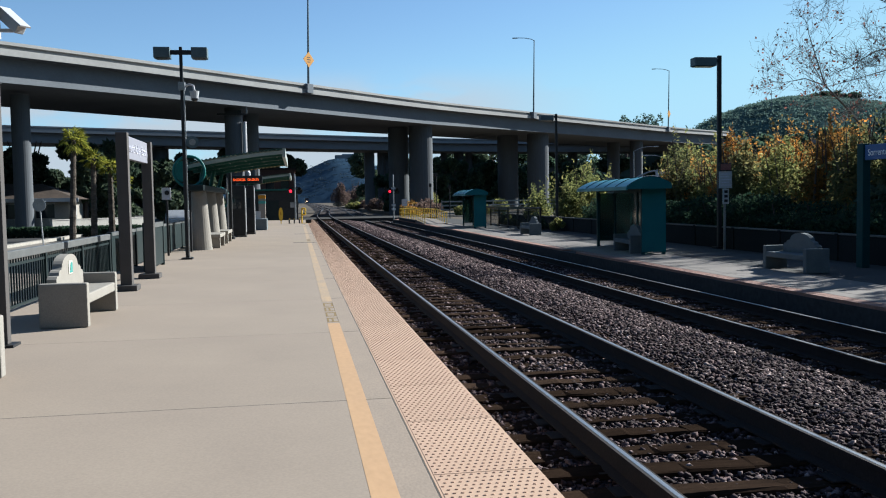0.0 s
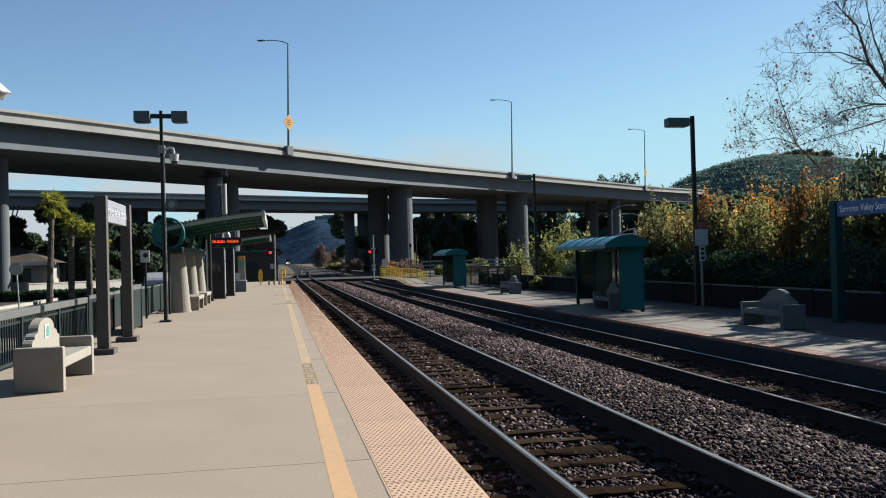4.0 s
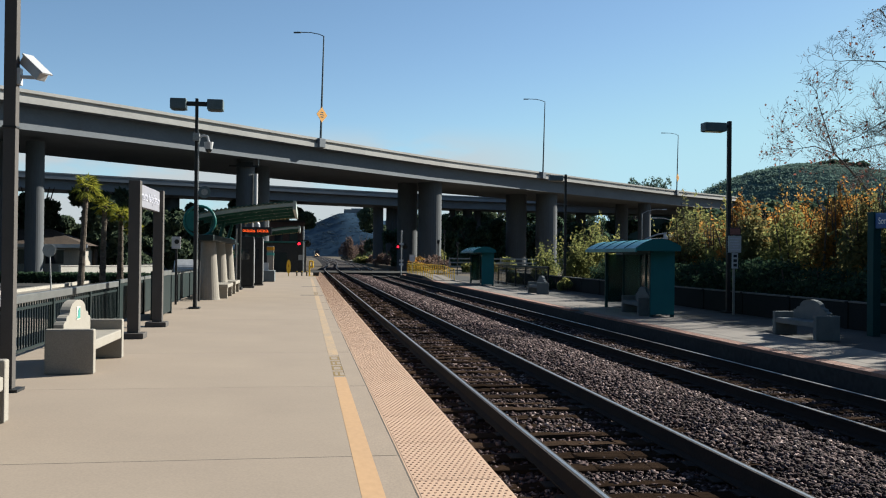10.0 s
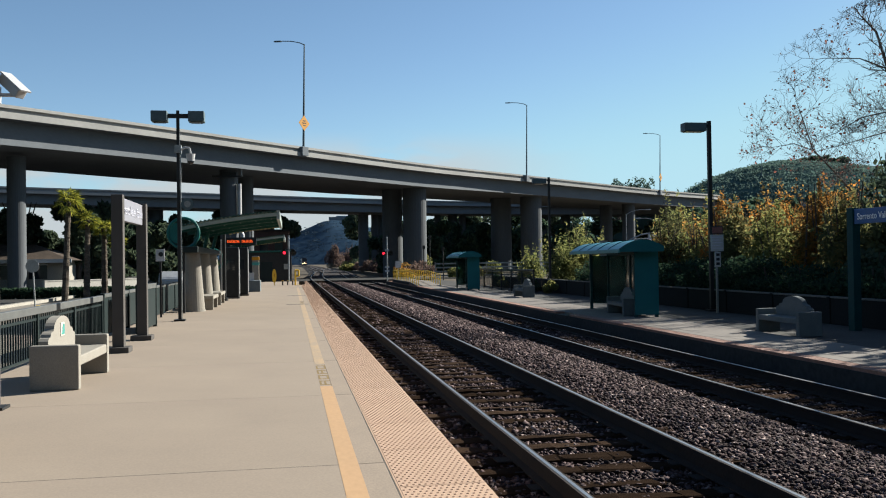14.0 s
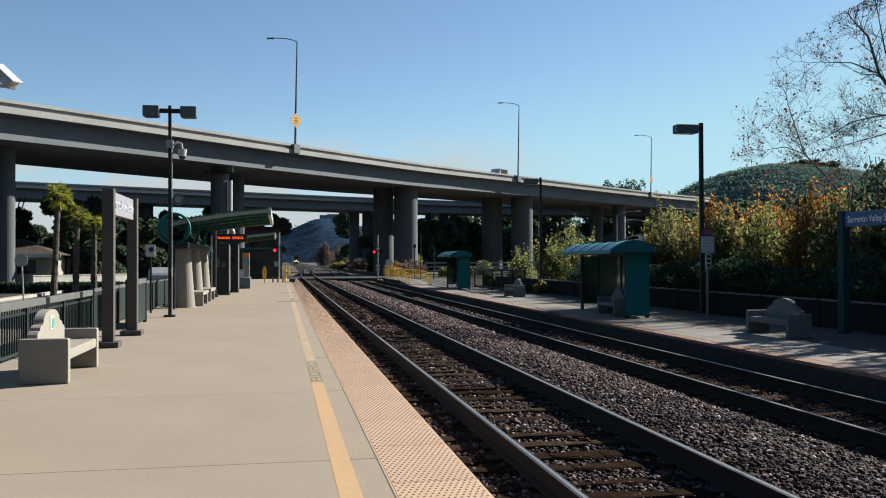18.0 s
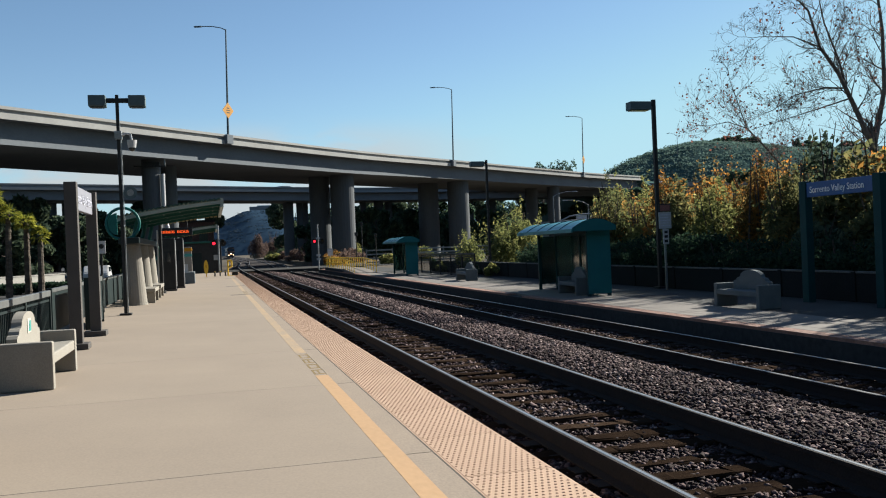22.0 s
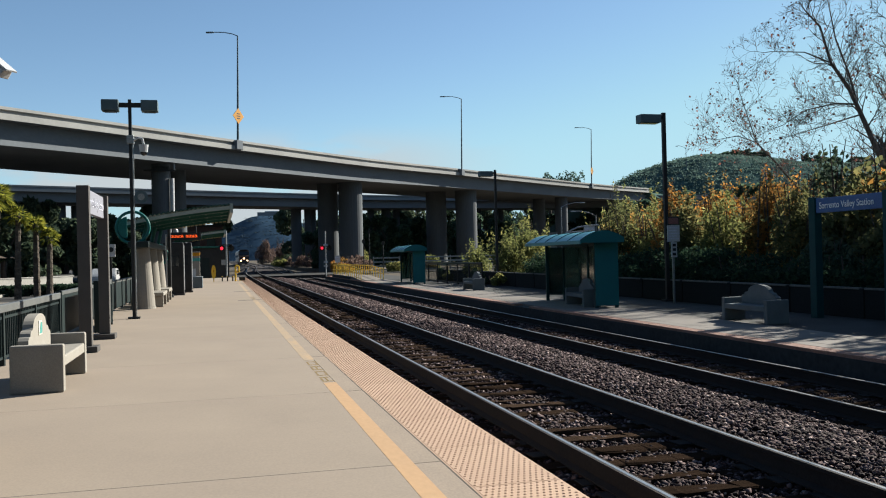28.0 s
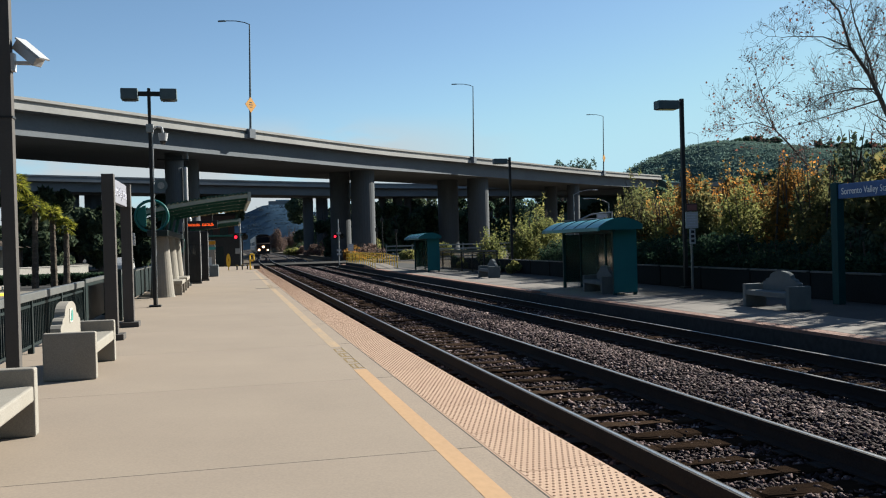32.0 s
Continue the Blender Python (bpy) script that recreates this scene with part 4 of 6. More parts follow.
part("conduit", R((-0.12, 0, 0), (-0.12, 0, 2.6), 0.035), M["white"], dp)
bn = thing("planter_box", pose(-3.45, 50.5, 0), "low concrete bin with white notices", "bin")
part("body", B(-0.65, 0.5, -0.8, 0.8, 0, 0.62, bevel=0.03), M["bench_shaded"], bn)
for u in (-0.45, -0.1):
    part("notice", B(u, u + 0.26, -0.5, -0.46, 0.62, 1.05), M["white"], bn)
tot = thing("art_pillar", pose(-3.35, 54.2, 0), "narrow concrete pillar with orange and teal tiles", "pillar")
part("shaft", B(-0.2, 0.2, -0.2, 0.2, 0, 2.0, bevel=0.02), M["pier"], tot)
part("tile_band", B(-0.21, 0.21, -0.21, 0.21, 1.45, 1.62), M["tile_teal"], tot)
part("cap_tile", B(-0.21, 0.21, -0.21, 0.21, 1.75, 1.95), M["orange"], tot)

# the end of the platform
hut = thing("equipment_hut", pose(-2.6, 79, -0.42), "dark equipment hut beyond the platform end", "hut")
part("body", B(-2.6, 1.4, -2, 2.5, 0, 2.9, bevel=0.03), M["black"], hut)
part("roof", B(-2.8, 1.6, -2.2, 2.7, 2.9, 3.05, bevel=0.02), M["canopy"], hut)
part("door", B(-1.2, -0.2, -2.05, -2.0, 0.05, 2.1), M["fence"], hut)
part("notice", B(0.75, 1.15, -2.06, -2.0, 1.45, 1.9), M["galv"], hut)


def crossing_signal(x, y, z, lit, height, label):
    s = thing("crossing_signal", pose(x, y, z), label, "railway signal", "crossing signals")
    part("mast", R((0, 0, 0), (0, 0, height), 0.07), M["galv"], s)
    part("base", B(-0.2, 0.2, -0.2, 0.2, 0, 0.25), M["galv"], s)
    zc = height * 0.66
    part("cross_bar", B(-0.45, 0.45, -0.06, 0.06, zc + 0.24, zc + 0.32), M["black"], s)
    for k, u in enumerate((-0.36, 0.36)):
        h = part("lamp_backing", rod(bmesh.new(), (u, -0.06, zc), (u, -0.03, zc), 0.27, 0.27, 20), M["black"], s)
        part("lens", rod(bmesh.new(), (u, -0.09, zc), (u, -0.062, zc), 0.12, 0.12, 16), M["red_lamp"] if k == lit else M["dark_lens"], h)
        part("visor", rod(bmesh.new(), (u, -0.3, zc + 0.14), (u, -0.07, zc + 0.14), 0.16, 0.17, 12, caps=False), M["black"], h)
    for zb in (height * 0.72, height * 0.38, height * 0.3) if height > 4.5 else ():
        part("plate", B(-0.22, 0.22, -0.1, -0.08, zb - 0.1, zb + 0.1), M["white"], s)
    return s


crossing_signal(-1.43, 75.6, -0.42, 0, 4.3, "level crossing signal with one red lamp lit")
crossing_signal(8.4, 90, -0.9, 0, 5.0, "slim crossing signal mast with a red lamp lit")
yp = thing("marker_sign", pose(-2.42, 63.2, 0), "yellow oval marker sign at the platform end", "sign")
part("post", B(-0.03, 0.03, -0.03, 0.03, 0, 0.3), M["yellow"], yp)
part("paddle", prism(bmesh.new(), [(0.15 * math.cos(a), 0.66 + 0.48 * math.sin(a)) for a in [2 * math.pi * k / 20 for k in range(20)]], 1, -0.02, 0.02), M["yellow"], yp)
part("bar", B(-0.03, 0.03, -0.026, -0.021, 0.62, 0.8), M["orange"], yp)
yr = thing("handrail", pose(-0.85, 63, 0), "yellow tubular guard rail at the platform end", "handrail")
part("frame", tube(bmesh.new(), [(-0.12, 0, 0), (-0.12, 0, 1.05), (0.12, 0, 1.05), (0.12, 0, 0.62), (-0.12, 0, 0.62)], 0.055), M["yellow"], yr)
part("foot", B(-0.2, 0.2, -0.1, 0.1, 0, 0.03), M["yellow"], yr)
for x in (-1.85, -1.5, -1.15):
    bo = thing("bollard", pose(x, 63.6, 0), "short dark steel bollard", "bollard", "bollards")
    part("shaft", R((0, 0, 0), (0, 0, 0.36), 0.05), M["black"], bo)
    part("collar", R((0, 0, 0.3), (0, 0, 0.33), 0.056), M["yellow"], bo)
bx = thing("junction_box", pose(-0.5, 64, 0), "small black box at the platform end", "box")
part("body", B(-0.2, 0.2, -0.2, 0.2, 0, 0.22, bevel=0.02), M["black"], bx)
part("lid", B(-0.22, 0.22, -0.22, 0.22, 0.22, 0.25), M["black"], bx)

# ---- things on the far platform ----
make_bench(pose(10.33, 19.1, P2Z, rz=180), M["bench_shaded"], "grey concrete bench in the shade of trees", "benches on the far platform", False)
make_bench(pose(10.15, 42.8, P2Z, rz=180), M["bench_shaded"], "grey concrete bench on the far platform", "benches on the far platform", False)


def shelter(m, group):
    s = thing("passenger_shelter", m, "dark teal passenger shelter with a curved metal roof", "shelter", group)
    L, D = 5.35, 0.78
    for x, y in ((0.06, L - 0.06), (D - 0.06, L - 0.06), (D - 0.06, 0.06), (0.06, 0.06), (D - 0.06, 2.6)):
        part("post", B(x - 0.05, x + 0.05, y - 0.05, y + 0.05, 0, 2.06), M["dark_green"], s)
    part("end_wall", B(0.02, D, 0, 0.06, 0.08, 2.06), M["shelter_teal"], s, "solid teal end wall")
    for y0, y1 in ((0.12, 2.54), (2.66, L - 0.12)):
        pane = part("back_panel", B(D - 0.08, D - 0.05, y0, y1, 0.2, 1.95), M["glass"], s, "tinted glass back panel")
        part("panel_frame", B(D - 0.1, D - 0.03, y0, y1, 0.12, 0.2), M["dark_green"], pane)
        part("panel_frame", B(D - 0.1, D - 0.03, y0, y1, 1.95, 2.03), M["dark_green"], pane)
    part("front_beam", B(0.0, 0.1, 0, L, 2.0, 2.1), M["dark_green"], s)
    part("far_end_pane", B(0.12, D - 0.12, L - 0.07, L - 0.04, 0.2, 1.95), M["glass"], s, "tinted glass end pane")
    n = 5
    seg = (L + 0.9) / n
    prof = [(-0.55 + (D + 0.62) * k / 8, 2.08 + 0.34 * math.sin(math.pi * (0.04 + 0.86 * k / 8)) ** 0.9) for k in range(9)]
    for i in range(n):
        y = -0.3 + i * seg
        part("roof_panel", prism(bmesh.new(), prof + [(u, v - 0.04) for u, v in prof[::-1]], 1, y + 0.012, y + seg - 0.012), M["roof_teal"], s)
        part("seam", prism(bmesh.new(), [(u, v + 0.02) for u, v in prof] + [(u, v - 0.05) for u, v in prof[::-1]], 1, y - 0.012, y + 0.012), M["dark_green"], s)
    part("fascia", B(-0.58, -0.53, -0.32, L + 0.62, 2.02, 2.12), M["roof_teal"], s)
    part("gable", prism(bmesh.new(), prof + [(prof[-1][0], 2.05), (prof[0][0], 2.05)], 1, -0.36, -0.32), M["shelter_teal"], s)
    return s


sh = shelter(pose(9.28, 25.95, P2Z, rz=-4.0), "passenger shelters")
copy_thing(sh, pose(9.5, 53.8, P2Z, rz=-3.0))
make_bench(pose(9.5, 27.6, P2Z, rz=176), M["bench_shaded"], "grey concrete bench inside the passenger shelter", "benches on the far platform", False)


def single_lamp(x, y, top):
    l = thing("platform_lamp", pose(x, y, P2Z), "dark single-headed platform lamp post", "lamp post", "lamps of the far platform")
    part("pole", B(-0.062, 0.062, -0.062, 0.062, 0, top, bevel=0.008), M["black"], l)
    part("base", B(-0.18, 0.18, -0.18, 0.18, 0, 0.06), M["black"], l)
    part("arm", B(-0.2, -0.07, -0.035, 0.035, top - 0.22, top - 0.12), M["black"], l)
    shoebox(-0.95, -0.18, top - 0.22, l)


single_lamp(12.88, 28.0, 6.5)
single_lamp(13.2, 48.3, 6.5)
nt = thing("notice_sign", pose(12.6, 27.0, P2Z), "white notice boards with grey lines on a post", "sign")
part("post", B(-0.03, 0.03, 0.02, 0.08, 0, 2.86), M["galv"], nt)
bd = part("header", B(-0.21, 0.21, -0.02, 0.02, 2.60, 2.86, bevel=0.01), M["black"], nt)
part("header_face", B(-0.18, 0.18, -0.026, -0.021, 2.63, 2.83), M["red_face"], bd)
bd = part("notice", B(-0.22, 0.22, -0.02, 0.02, 2.04, 2.585), M["white"], nt)
for k in range(5):
    part("text_bar", B(-0.18, 0.18 - 0.06 * (k % 2), -0.026, -0.021, 2.12 + 0.09 * k, 2.155 + 0.09 * k), M["grey_text"], bd)
bd = part("small_notice", B(-0.09, 0.11, -0.02, 0.02, 1.52, 2.02), M["white"], nt)
for k in range(3):
    part("text_bar", B(-0.05, 0.07, -0.026, -0.021, 1.58 + 0.15 * k, 1.67 + 0.15 * k), M["black"], bd)
fs = thing("notice_sign", pose(13.2, 39.5, P2Z), "small pale notice boards on a slim post", "sign")
part("post", B(-0.025, 0.025, 0.02, 0.07, 0, 2.7), M["galv"], fs)
part("board", B(-0.2, 0.2, -0.02, 0.02, 2.25, 2.7), M["galv"], fs)
part("lower_board", B(-0.16, 0.16, -0.02, 0.02, 1.75, 2.2), M["galv"], fs)

frame_2 = thing("station_sign", Matrix(), "blue station name board on dark green posts", "sign")
for y in (19.32, 16.76):
    part("post", B(12.2, 12.4, y - 0.12, y + 0.12, P2Z, 2.70, bevel=0.008), M["dark_green"], frame_2)
board_2 = part("board", B(12.24, 12.34, 16.885, 19.195, 2.30, 2.66, bevel=0.01), M["blue"], frame_2, "blue name board with white lettering")
lettering("Sorrento Valley Station", 0.225, Matrix.Translation((12.232, 18.12, 2.47)) @ Euler((radians(90), 0, radians(-90))).to_matrix().to_4x4(), M["white_text"], board_2, width=1.87)

wire = thing("low_wall", Matrix(), "low concrete wall, shade painted in its dark colour, with a pale cap", "wall")
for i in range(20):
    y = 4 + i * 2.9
    part("panel", B(13.0, 13.09, y + 0.15, y + 2.89, P2Z, 0.40, bevel=0.008), M["shaded_wall"], wire)
    part("post", B(12.97, 13.11, y, y + 0.14, P2Z, 0.43, bevel=0.008), M["shaded_wall"], wire)
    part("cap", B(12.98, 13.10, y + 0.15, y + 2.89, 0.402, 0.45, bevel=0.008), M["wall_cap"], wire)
picket_fence(11.6, 46.0, 66.0, P2Z, 0.95, "tall black picket fence near the ramp", 0.2, M["black"], M["black"])

# raised boarding ramp with yellow railings
rp = thing("boarding_ramp", Matrix(), "raised concrete boarding ramp with yellow railings", "ramp")
DECK = -0.06
part("deck", B(7.95, 9.75, 70, 81, P2Z, DECK, bevel=0.02), M["slab_shaded"], rp)
part("slope", prism(bmesh.new(), [(64.6, P2Z), (70, P2Z), (70, DECK), (64.6, P2Z + 0.03)], 0, 8.0, 9.7), M["slab_shaded"], rp)
part("edge_face", B(7.9, 7.948, 70, 81, P2Z, DECK - 0.06), M["side_shaded"], rp, "edge of the deck with shade painted in its dark colour")


def deck_z(y):
    return DECK if y > 70 else P2Z + 0.03 + (y - 64.6) / 5.4 * (DECK - P2Z - 0.03)


for x in (8.0, 9.65):
    runs = [64.8, 70.0, 81.0]
    rl = part("railing", tube(bmesh.new(), [(x, y, deck_z(y) + 0.8) for y in runs], 0.04), M["yellow"], rp, "yellow tubular railing")
    part("mid_rail", tube(bmesh.new(), [(x, y, deck_z(y) + 0.42) for y in runs], 0.03), M["yellow"], rl)
    for k in range(16):
        y = 64.8 + 16.2 * k / 15
        part("railing_post", R((x, y, deck_z(y)), (x, y, deck_z(y) + 0.8), 0.03, n=6), M["yellow"], rl)
cross = part("railing", tube(bmesh.new(), [(8.0, 81, DECK + 0.8), (9.65, 81, DECK + 0.8)], 0.04), M["yellow"], rp)
for k in range(6):
    part("railing_post", R((8.0 + 0.33 * k, 81, DECK), (8.0 + 0.33 * k, 81, DECK + 0.8), 0.03, n=6), M["yellow"], cross)
ws = thing("notice_sign", pose(8.8, 84, -0.9), "small white square sign on a post", "sign")
part("post", R((0, 0, 0), (0, 0, 2.4), 0.03), M["galv"], ws)
wb = part("board", B(-0.26, 0.26, -0.05, -0.032, 1.85, 2.5), M["white"], ws)
for k in range(3):
    part("text_bar", B(-0.18, 0.18, -0.057, -0.051, 1.97 + 0.16 * k, 2.03 + 0.16 * k), M["grey_text"], wb)
for x, y, h in ((11.3, 84, 3.6), (12.2, 86, 4.6), (13.0, 83, 3.4)):
    gp = thing("signal_post", pose(x, y, -0.9), "slim dark signal post by the crossing", "post", "posts by the crossing")
    part("shaft", R((0, 0, 0), (0, 0, h), 0.05), M["black"], gp)
    part("head", B(-0.12, 0.12, -0.1, 0.1, h, h + 0.35, bevel=0.02), M["black"], gp)
gr = thing("guard_rail", Matrix(), "white horizontal rail fence along the road", "fence")
for k in range(4):
    part("rail", B(15, 36, 100.0, 100.06, -0.2 + k * 0.45, -0.05 + k * 0.45), M["galv"], gr)
for k in range(8):
    part("post", B(15 + 3 * k - 0.06, 15 + 3 * k + 0.06, 100.07, 100.15, -0.36, 1.4), M["galv"], gr)
for x, y, h, r in ((45.0, 118, 8.1, 180), (47.6, 112, 6.6, 0)):
    sl = thing("street_lamp", pose(x, y, -0.4, rz=r), "grey street lamp with a curved arm", "street lamp", "street lamps")
    part("pole", R((0, 0, 0), (0, 0, h), 0.09, 0.06), M["galv"], sl)
    part("arm", tube(bmesh.new(), [(0, 0, h - 0.05), (-0.8, 0, h + 0.35), (-2.0, 0, h + 0.6), (-3.0, 0, h + 0.62)], 0.045), M["galv"], sl)
    part("lamp_head", B(-3.6, -2.9, -0.13, 0.13, h + 0.54, h + 0.68, bevel=0.03), M["white"], sl)

# traffic signal mast arms at the road junction
for pts, plate in (([(36.5, 100, 1.8), (38.4, 100, 3.72), (39.8, 100, 4.3), (41.2, 100, 4.5), (42.6, 100, 4.55)], True), ([(37.6, 101, 3.0), (39.3, 101, 3.74), (40.9, 101, 3.85), (42.0, 101, 3.4), (42.9, 101, 2.7)], False)):
    ma = thing("traffic_signal_arm", Matrix(), "pale curved mast arm of a traffic signal", "traffic signal", "traffic signals")
    part("arm", tube(bmesh.new(), pts, 0.09, 8), M["galv"], ma)
    x, y, z = pts[-1]
    part("mast", R((x, y, -0.4), (x, y, z + 0.1), 0.11), M["galv"], ma)
    part("signal_head", B(pts[0][0] - 0.18, pts[0][0] + 0.18, y - 0.15, y + 0.15, pts[0][2] - 0.95, pts[0][2] - 0.02, bevel=0.03), M["black"], ma)
    if plate:
        pl = part("name_plate", B(40.6, 42.0, y - 0.14, y - 0.1, 3.75, 4.4), M["white"], ma, "white street sign plate")
        part("text_bar", B(40.75, 41.85, y - 0.146, y - 0.141, 3.95, 4.2), M["grey_text"], pl)

hl = thing("street_lamp", pose(224.7, 400, 40.5), "distant street lamp on the hill road", "street lamp", "street lamps")
part("pole", R((0, 0, 0), (0, 0, 10.4), 0.16, 0.1), M["lamp_pole"], hl)
part("arm", tube(bmesh.new(), [(0, 0, 10.3), (-1.5, 0, 11.2), (-4.5, 0, 12.0)], 0.09), M["lamp_pole"], hl)
part("lamp_head", B(-5.6, -4.4, -0.2, 0.2, 11.4, 11.65, bevel=0.03), M["lamp_pole"], hl)

# ---- plants ----


def blob_points(rng, n, blobs):
    """Points near the skins of several uneven lumps; a lump is x, y, z, rx, ry, rz."""
    blobs = np.array(blobs, float)
    w = blobs[:, 3] * blobs[:, 4] + blobs[:, 3] * blobs[:, 5]
    pick = rng.choice(len(blobs), n, p=w / w.sum())
    d = rng.normal(size=(n, 3))
    d /= np.linalg.norm(d, axis=1)[:, None]
    r = rng.uniform(0.45, 1.06, n) ** 0.55
    return blobs[pick, :3] + d * r[:, None] * blobs[pick, 3:]


def stems(rng, x, y, z, spread, h, n, r, material, parent, name="stem"):
    bm = bmesh.new()
    for _ in range(n):
        a = rng.uniform(0, 2 * math.pi)
        d = spread * rng.uniform(0.2, 0.8)
        p = Vector((x + rng.normal() * 0.25, y + rng.normal() * 0.25, z))
        mid = p + Vector((math.cos(a) * d * 0.4, math.sin(a) * d * 0.4, h * 0.45))
        tip = p + Vector((math.cos(a) * d, math.sin(a) * d, h * rng.uniform(0.75, 0.98)))
        rod(bm, p, mid, r, r * 0.65, 6)
        rod(bm, mid, tip, r * 0.65, r * 0.2, 6)
    ob = part(name, bm, material, parent)
    ob["kind"] = "stuff"
    return ob


def shrub(seed, x, y, z, rx, ry, h, n, size, leaf, label, category="shrub", group="", shape=(1.0, 0.5), lumps=9, bark="dark_bark", spiky=0.0, fat=1.0):
    rng = np.random.default_rng(seed)
    s = thing("shrub" if category == "shrub" else "tree", Matrix(), label, category, group)
    blobs = []
    for k in range(lumps):
        a, d = rng.uniform(0, 2 * math.pi), rng.uniform(0, 0.75)
        top = h * (1 - 0.45 * d) * rng.uniform(0.65, 1.0)
        rr = rng.uniform(0.3, 0.5) * fat
        hz = top * rng.uniform(0.28, 0.42) * fat
        blobs.append((x + math.cos(a) * d * rx, y + math.sin(a) * d * ry, z + top - hz, rx * rr, ry * rr, hz))
    for k in range(3):
        blobs.append((x + rng.uniform(-0.5, 0.5) * rx, y + rng.uniform(-0.5, 0.5) * ry, z + h * 0.28, rx * 0.5, ry * 0.5, h * 0.28))
    pts = blob_points(rng, n, blobs)
    if spiky:
        m = int(n * 0.35)
        base = blob_points(rng, m // 22, blobs)
        up = rng.uniform(0.0, 1.0, (m // 22, 22, 1)) * (np.array([0, 0, spiky]) + rng.normal(size=(m // 22, 1, 3)) * 0.28 * spiky)
        pts = np.concatenate([pts, (base[:, None] + up).reshape(-1, 3) + rng.normal(size=((m // 22) * 22, 3)) * 0.05])
    pts = pts[pts[:, 2] > z + 0.05]
    stems(rng, x, y, z, min(rx, ry), h, 9, 0.05 * h / 4, M[bark], s)
    leaves("crown", pts, size, M[leaf], s, rng, shape)
    return s


SOIL = -0.36
# the autumn thicket behind the far platform
for i, (x, y, rx, ry, h, n) in enumerate(((17.6, 38, 2.2, 2.5, 4.0, 15000), (20.4, 37, 2.4, 2.4, 4.9, 24000), (22.6, 36, 2.4, 2.4, 5.3, 24000), (25.2, 34, 2.4, 2.2, 5.0, 18000), (21.5, 32, 2.0, 2.0, 4.2, 13000))):
    shrub(40 + i, x, y, SOIL, rx, ry, h, n // 2, 0.066, "orange_leaf", "autumn shrub with orange and yellow leaves", group="autumn shrubs", shape=(1, 0.7), lumps=18, spiky=1.2)
for i, (x, y, rx, ry, h, n) in enumerate(((14.4, 50, 1.0, 1.6, 3.0, 5000), (16.1, 51.5, 1.2, 1.8, 4.4, 7000), (17.1, 40.8, 1.2, 1.8, 3.8, 9000), (18.4, 42.0, 1.8, 2.0, 5.0, 11000), (20.5, 43.5, 2.0, 2.0, 5.0, 9000), (13.9, 54.5, 1.0, 1.4, 2.4, 4000))):
    shrub(60 + i, x, y, SOIL, rx, ry, h, int(n * 0.7), 0.10, "willow_leaf", "yellow-green willow shrub with upright shoots", group="willow shrubs", shape=(1, 0.32), lumps=10, spiky=1.3)
for i, (x, y, rx, ry, h, n) in enumerate(((17.6, 23.0, 2.2, 2.4, 5.2, 14000), (20.4, 26.0, 2.4, 2.2, 4.9, 12000), (22.8, 28.5, 2.2, 2.0, 5.0, 11000), (16.6, 18.5, 1.9, 2.2, 5.6, 11000), (18.6, 20.5, 2.0, 2.4, 7.2, 12000), (17.2, 14.5, 2.2, 2.4, 8.6, 12000), (17.0, 10.0, 2.2, 2.6, 8.6, 12000), (21.0, 22.0, 2.6, 2.8, 10.8, 14000), (21.5, 18.0, 2.6, 2.8, 11.2, 14000), (20.5, 13.5, 2.6, 2.8, 10.8, 14000), (24.0, 25.5, 2.6, 2.4, 8.6, 12000), (16.8, 5.0, 2.2, 2.6, 7.0, 9000), (16.5, 0.0, 2.4, 2.6, 7.0, 8000), (18.8, 26.4, 2.0, 2.0, 5.2, 12000), (21.2, 30.0, 2.0, 2.0, 6.2, 12000))):
    shrub(80 + i, x, y, SOIL, rx, ry, h, int(n * (0.3 if i in (5, 6, 8, 9, 11, 12) else 0.16 if 3 <= i <= 10 else 0.35)), 0.13, "orange_leaf" if i == 1 else "olive_leaf" if i in (0, 2, 3, 4, 7, 8, 10, 13) else "dark_leaf", "olive-brown shrub behind the far platform" if i in (0, 1, 2, 3, 4, 7, 8, 10, 13) else "dense dark shrub behind the far platform", group="dark shrubs", shape=(1, 0.6), lumps=12, fat=0.75 if i in (7, 10) else 0.55 if h > 6 and 8 < y < 27 else 1.0)

# a denser row right behind the hedge keeps the back of the platform in the shade
for i in range(7):
    y = 25.2 + 2.2 * i
    shrub(300 + i, 16.3 + 0.4 * math.sin(i * 1.7), y, SOIL, 1.3, 1.6, 4.3 + 0.4 * math.sin(i * 2.1), 6500, 0.085, ("olive_leaf", "orange_leaf", "willow_leaf")[i % 3], "olive shrub with upright shoots behind the hedge", group="olive shrubs", shape=(1, 0.4), lumps=10, spiky=0.8)
for i in range(10):
    y = 3.5 + 2.1 * i
    shrub(320 + i, 15.7 + 0.3 * math.sin(i * 1.9), y, SOIL, 1.1, 1.6, 3.0 + 0.4 * math.sin(i * 2.6), 8000 if y > 17 else 3000, 0.10, "olive_leaf" if i % 3 else "dark_leaf", "dense dark shrub behind the hedge", group="dark shrubs", shape=(1, 0.6), lumps=9)

rng = np.random.default_rng(5)
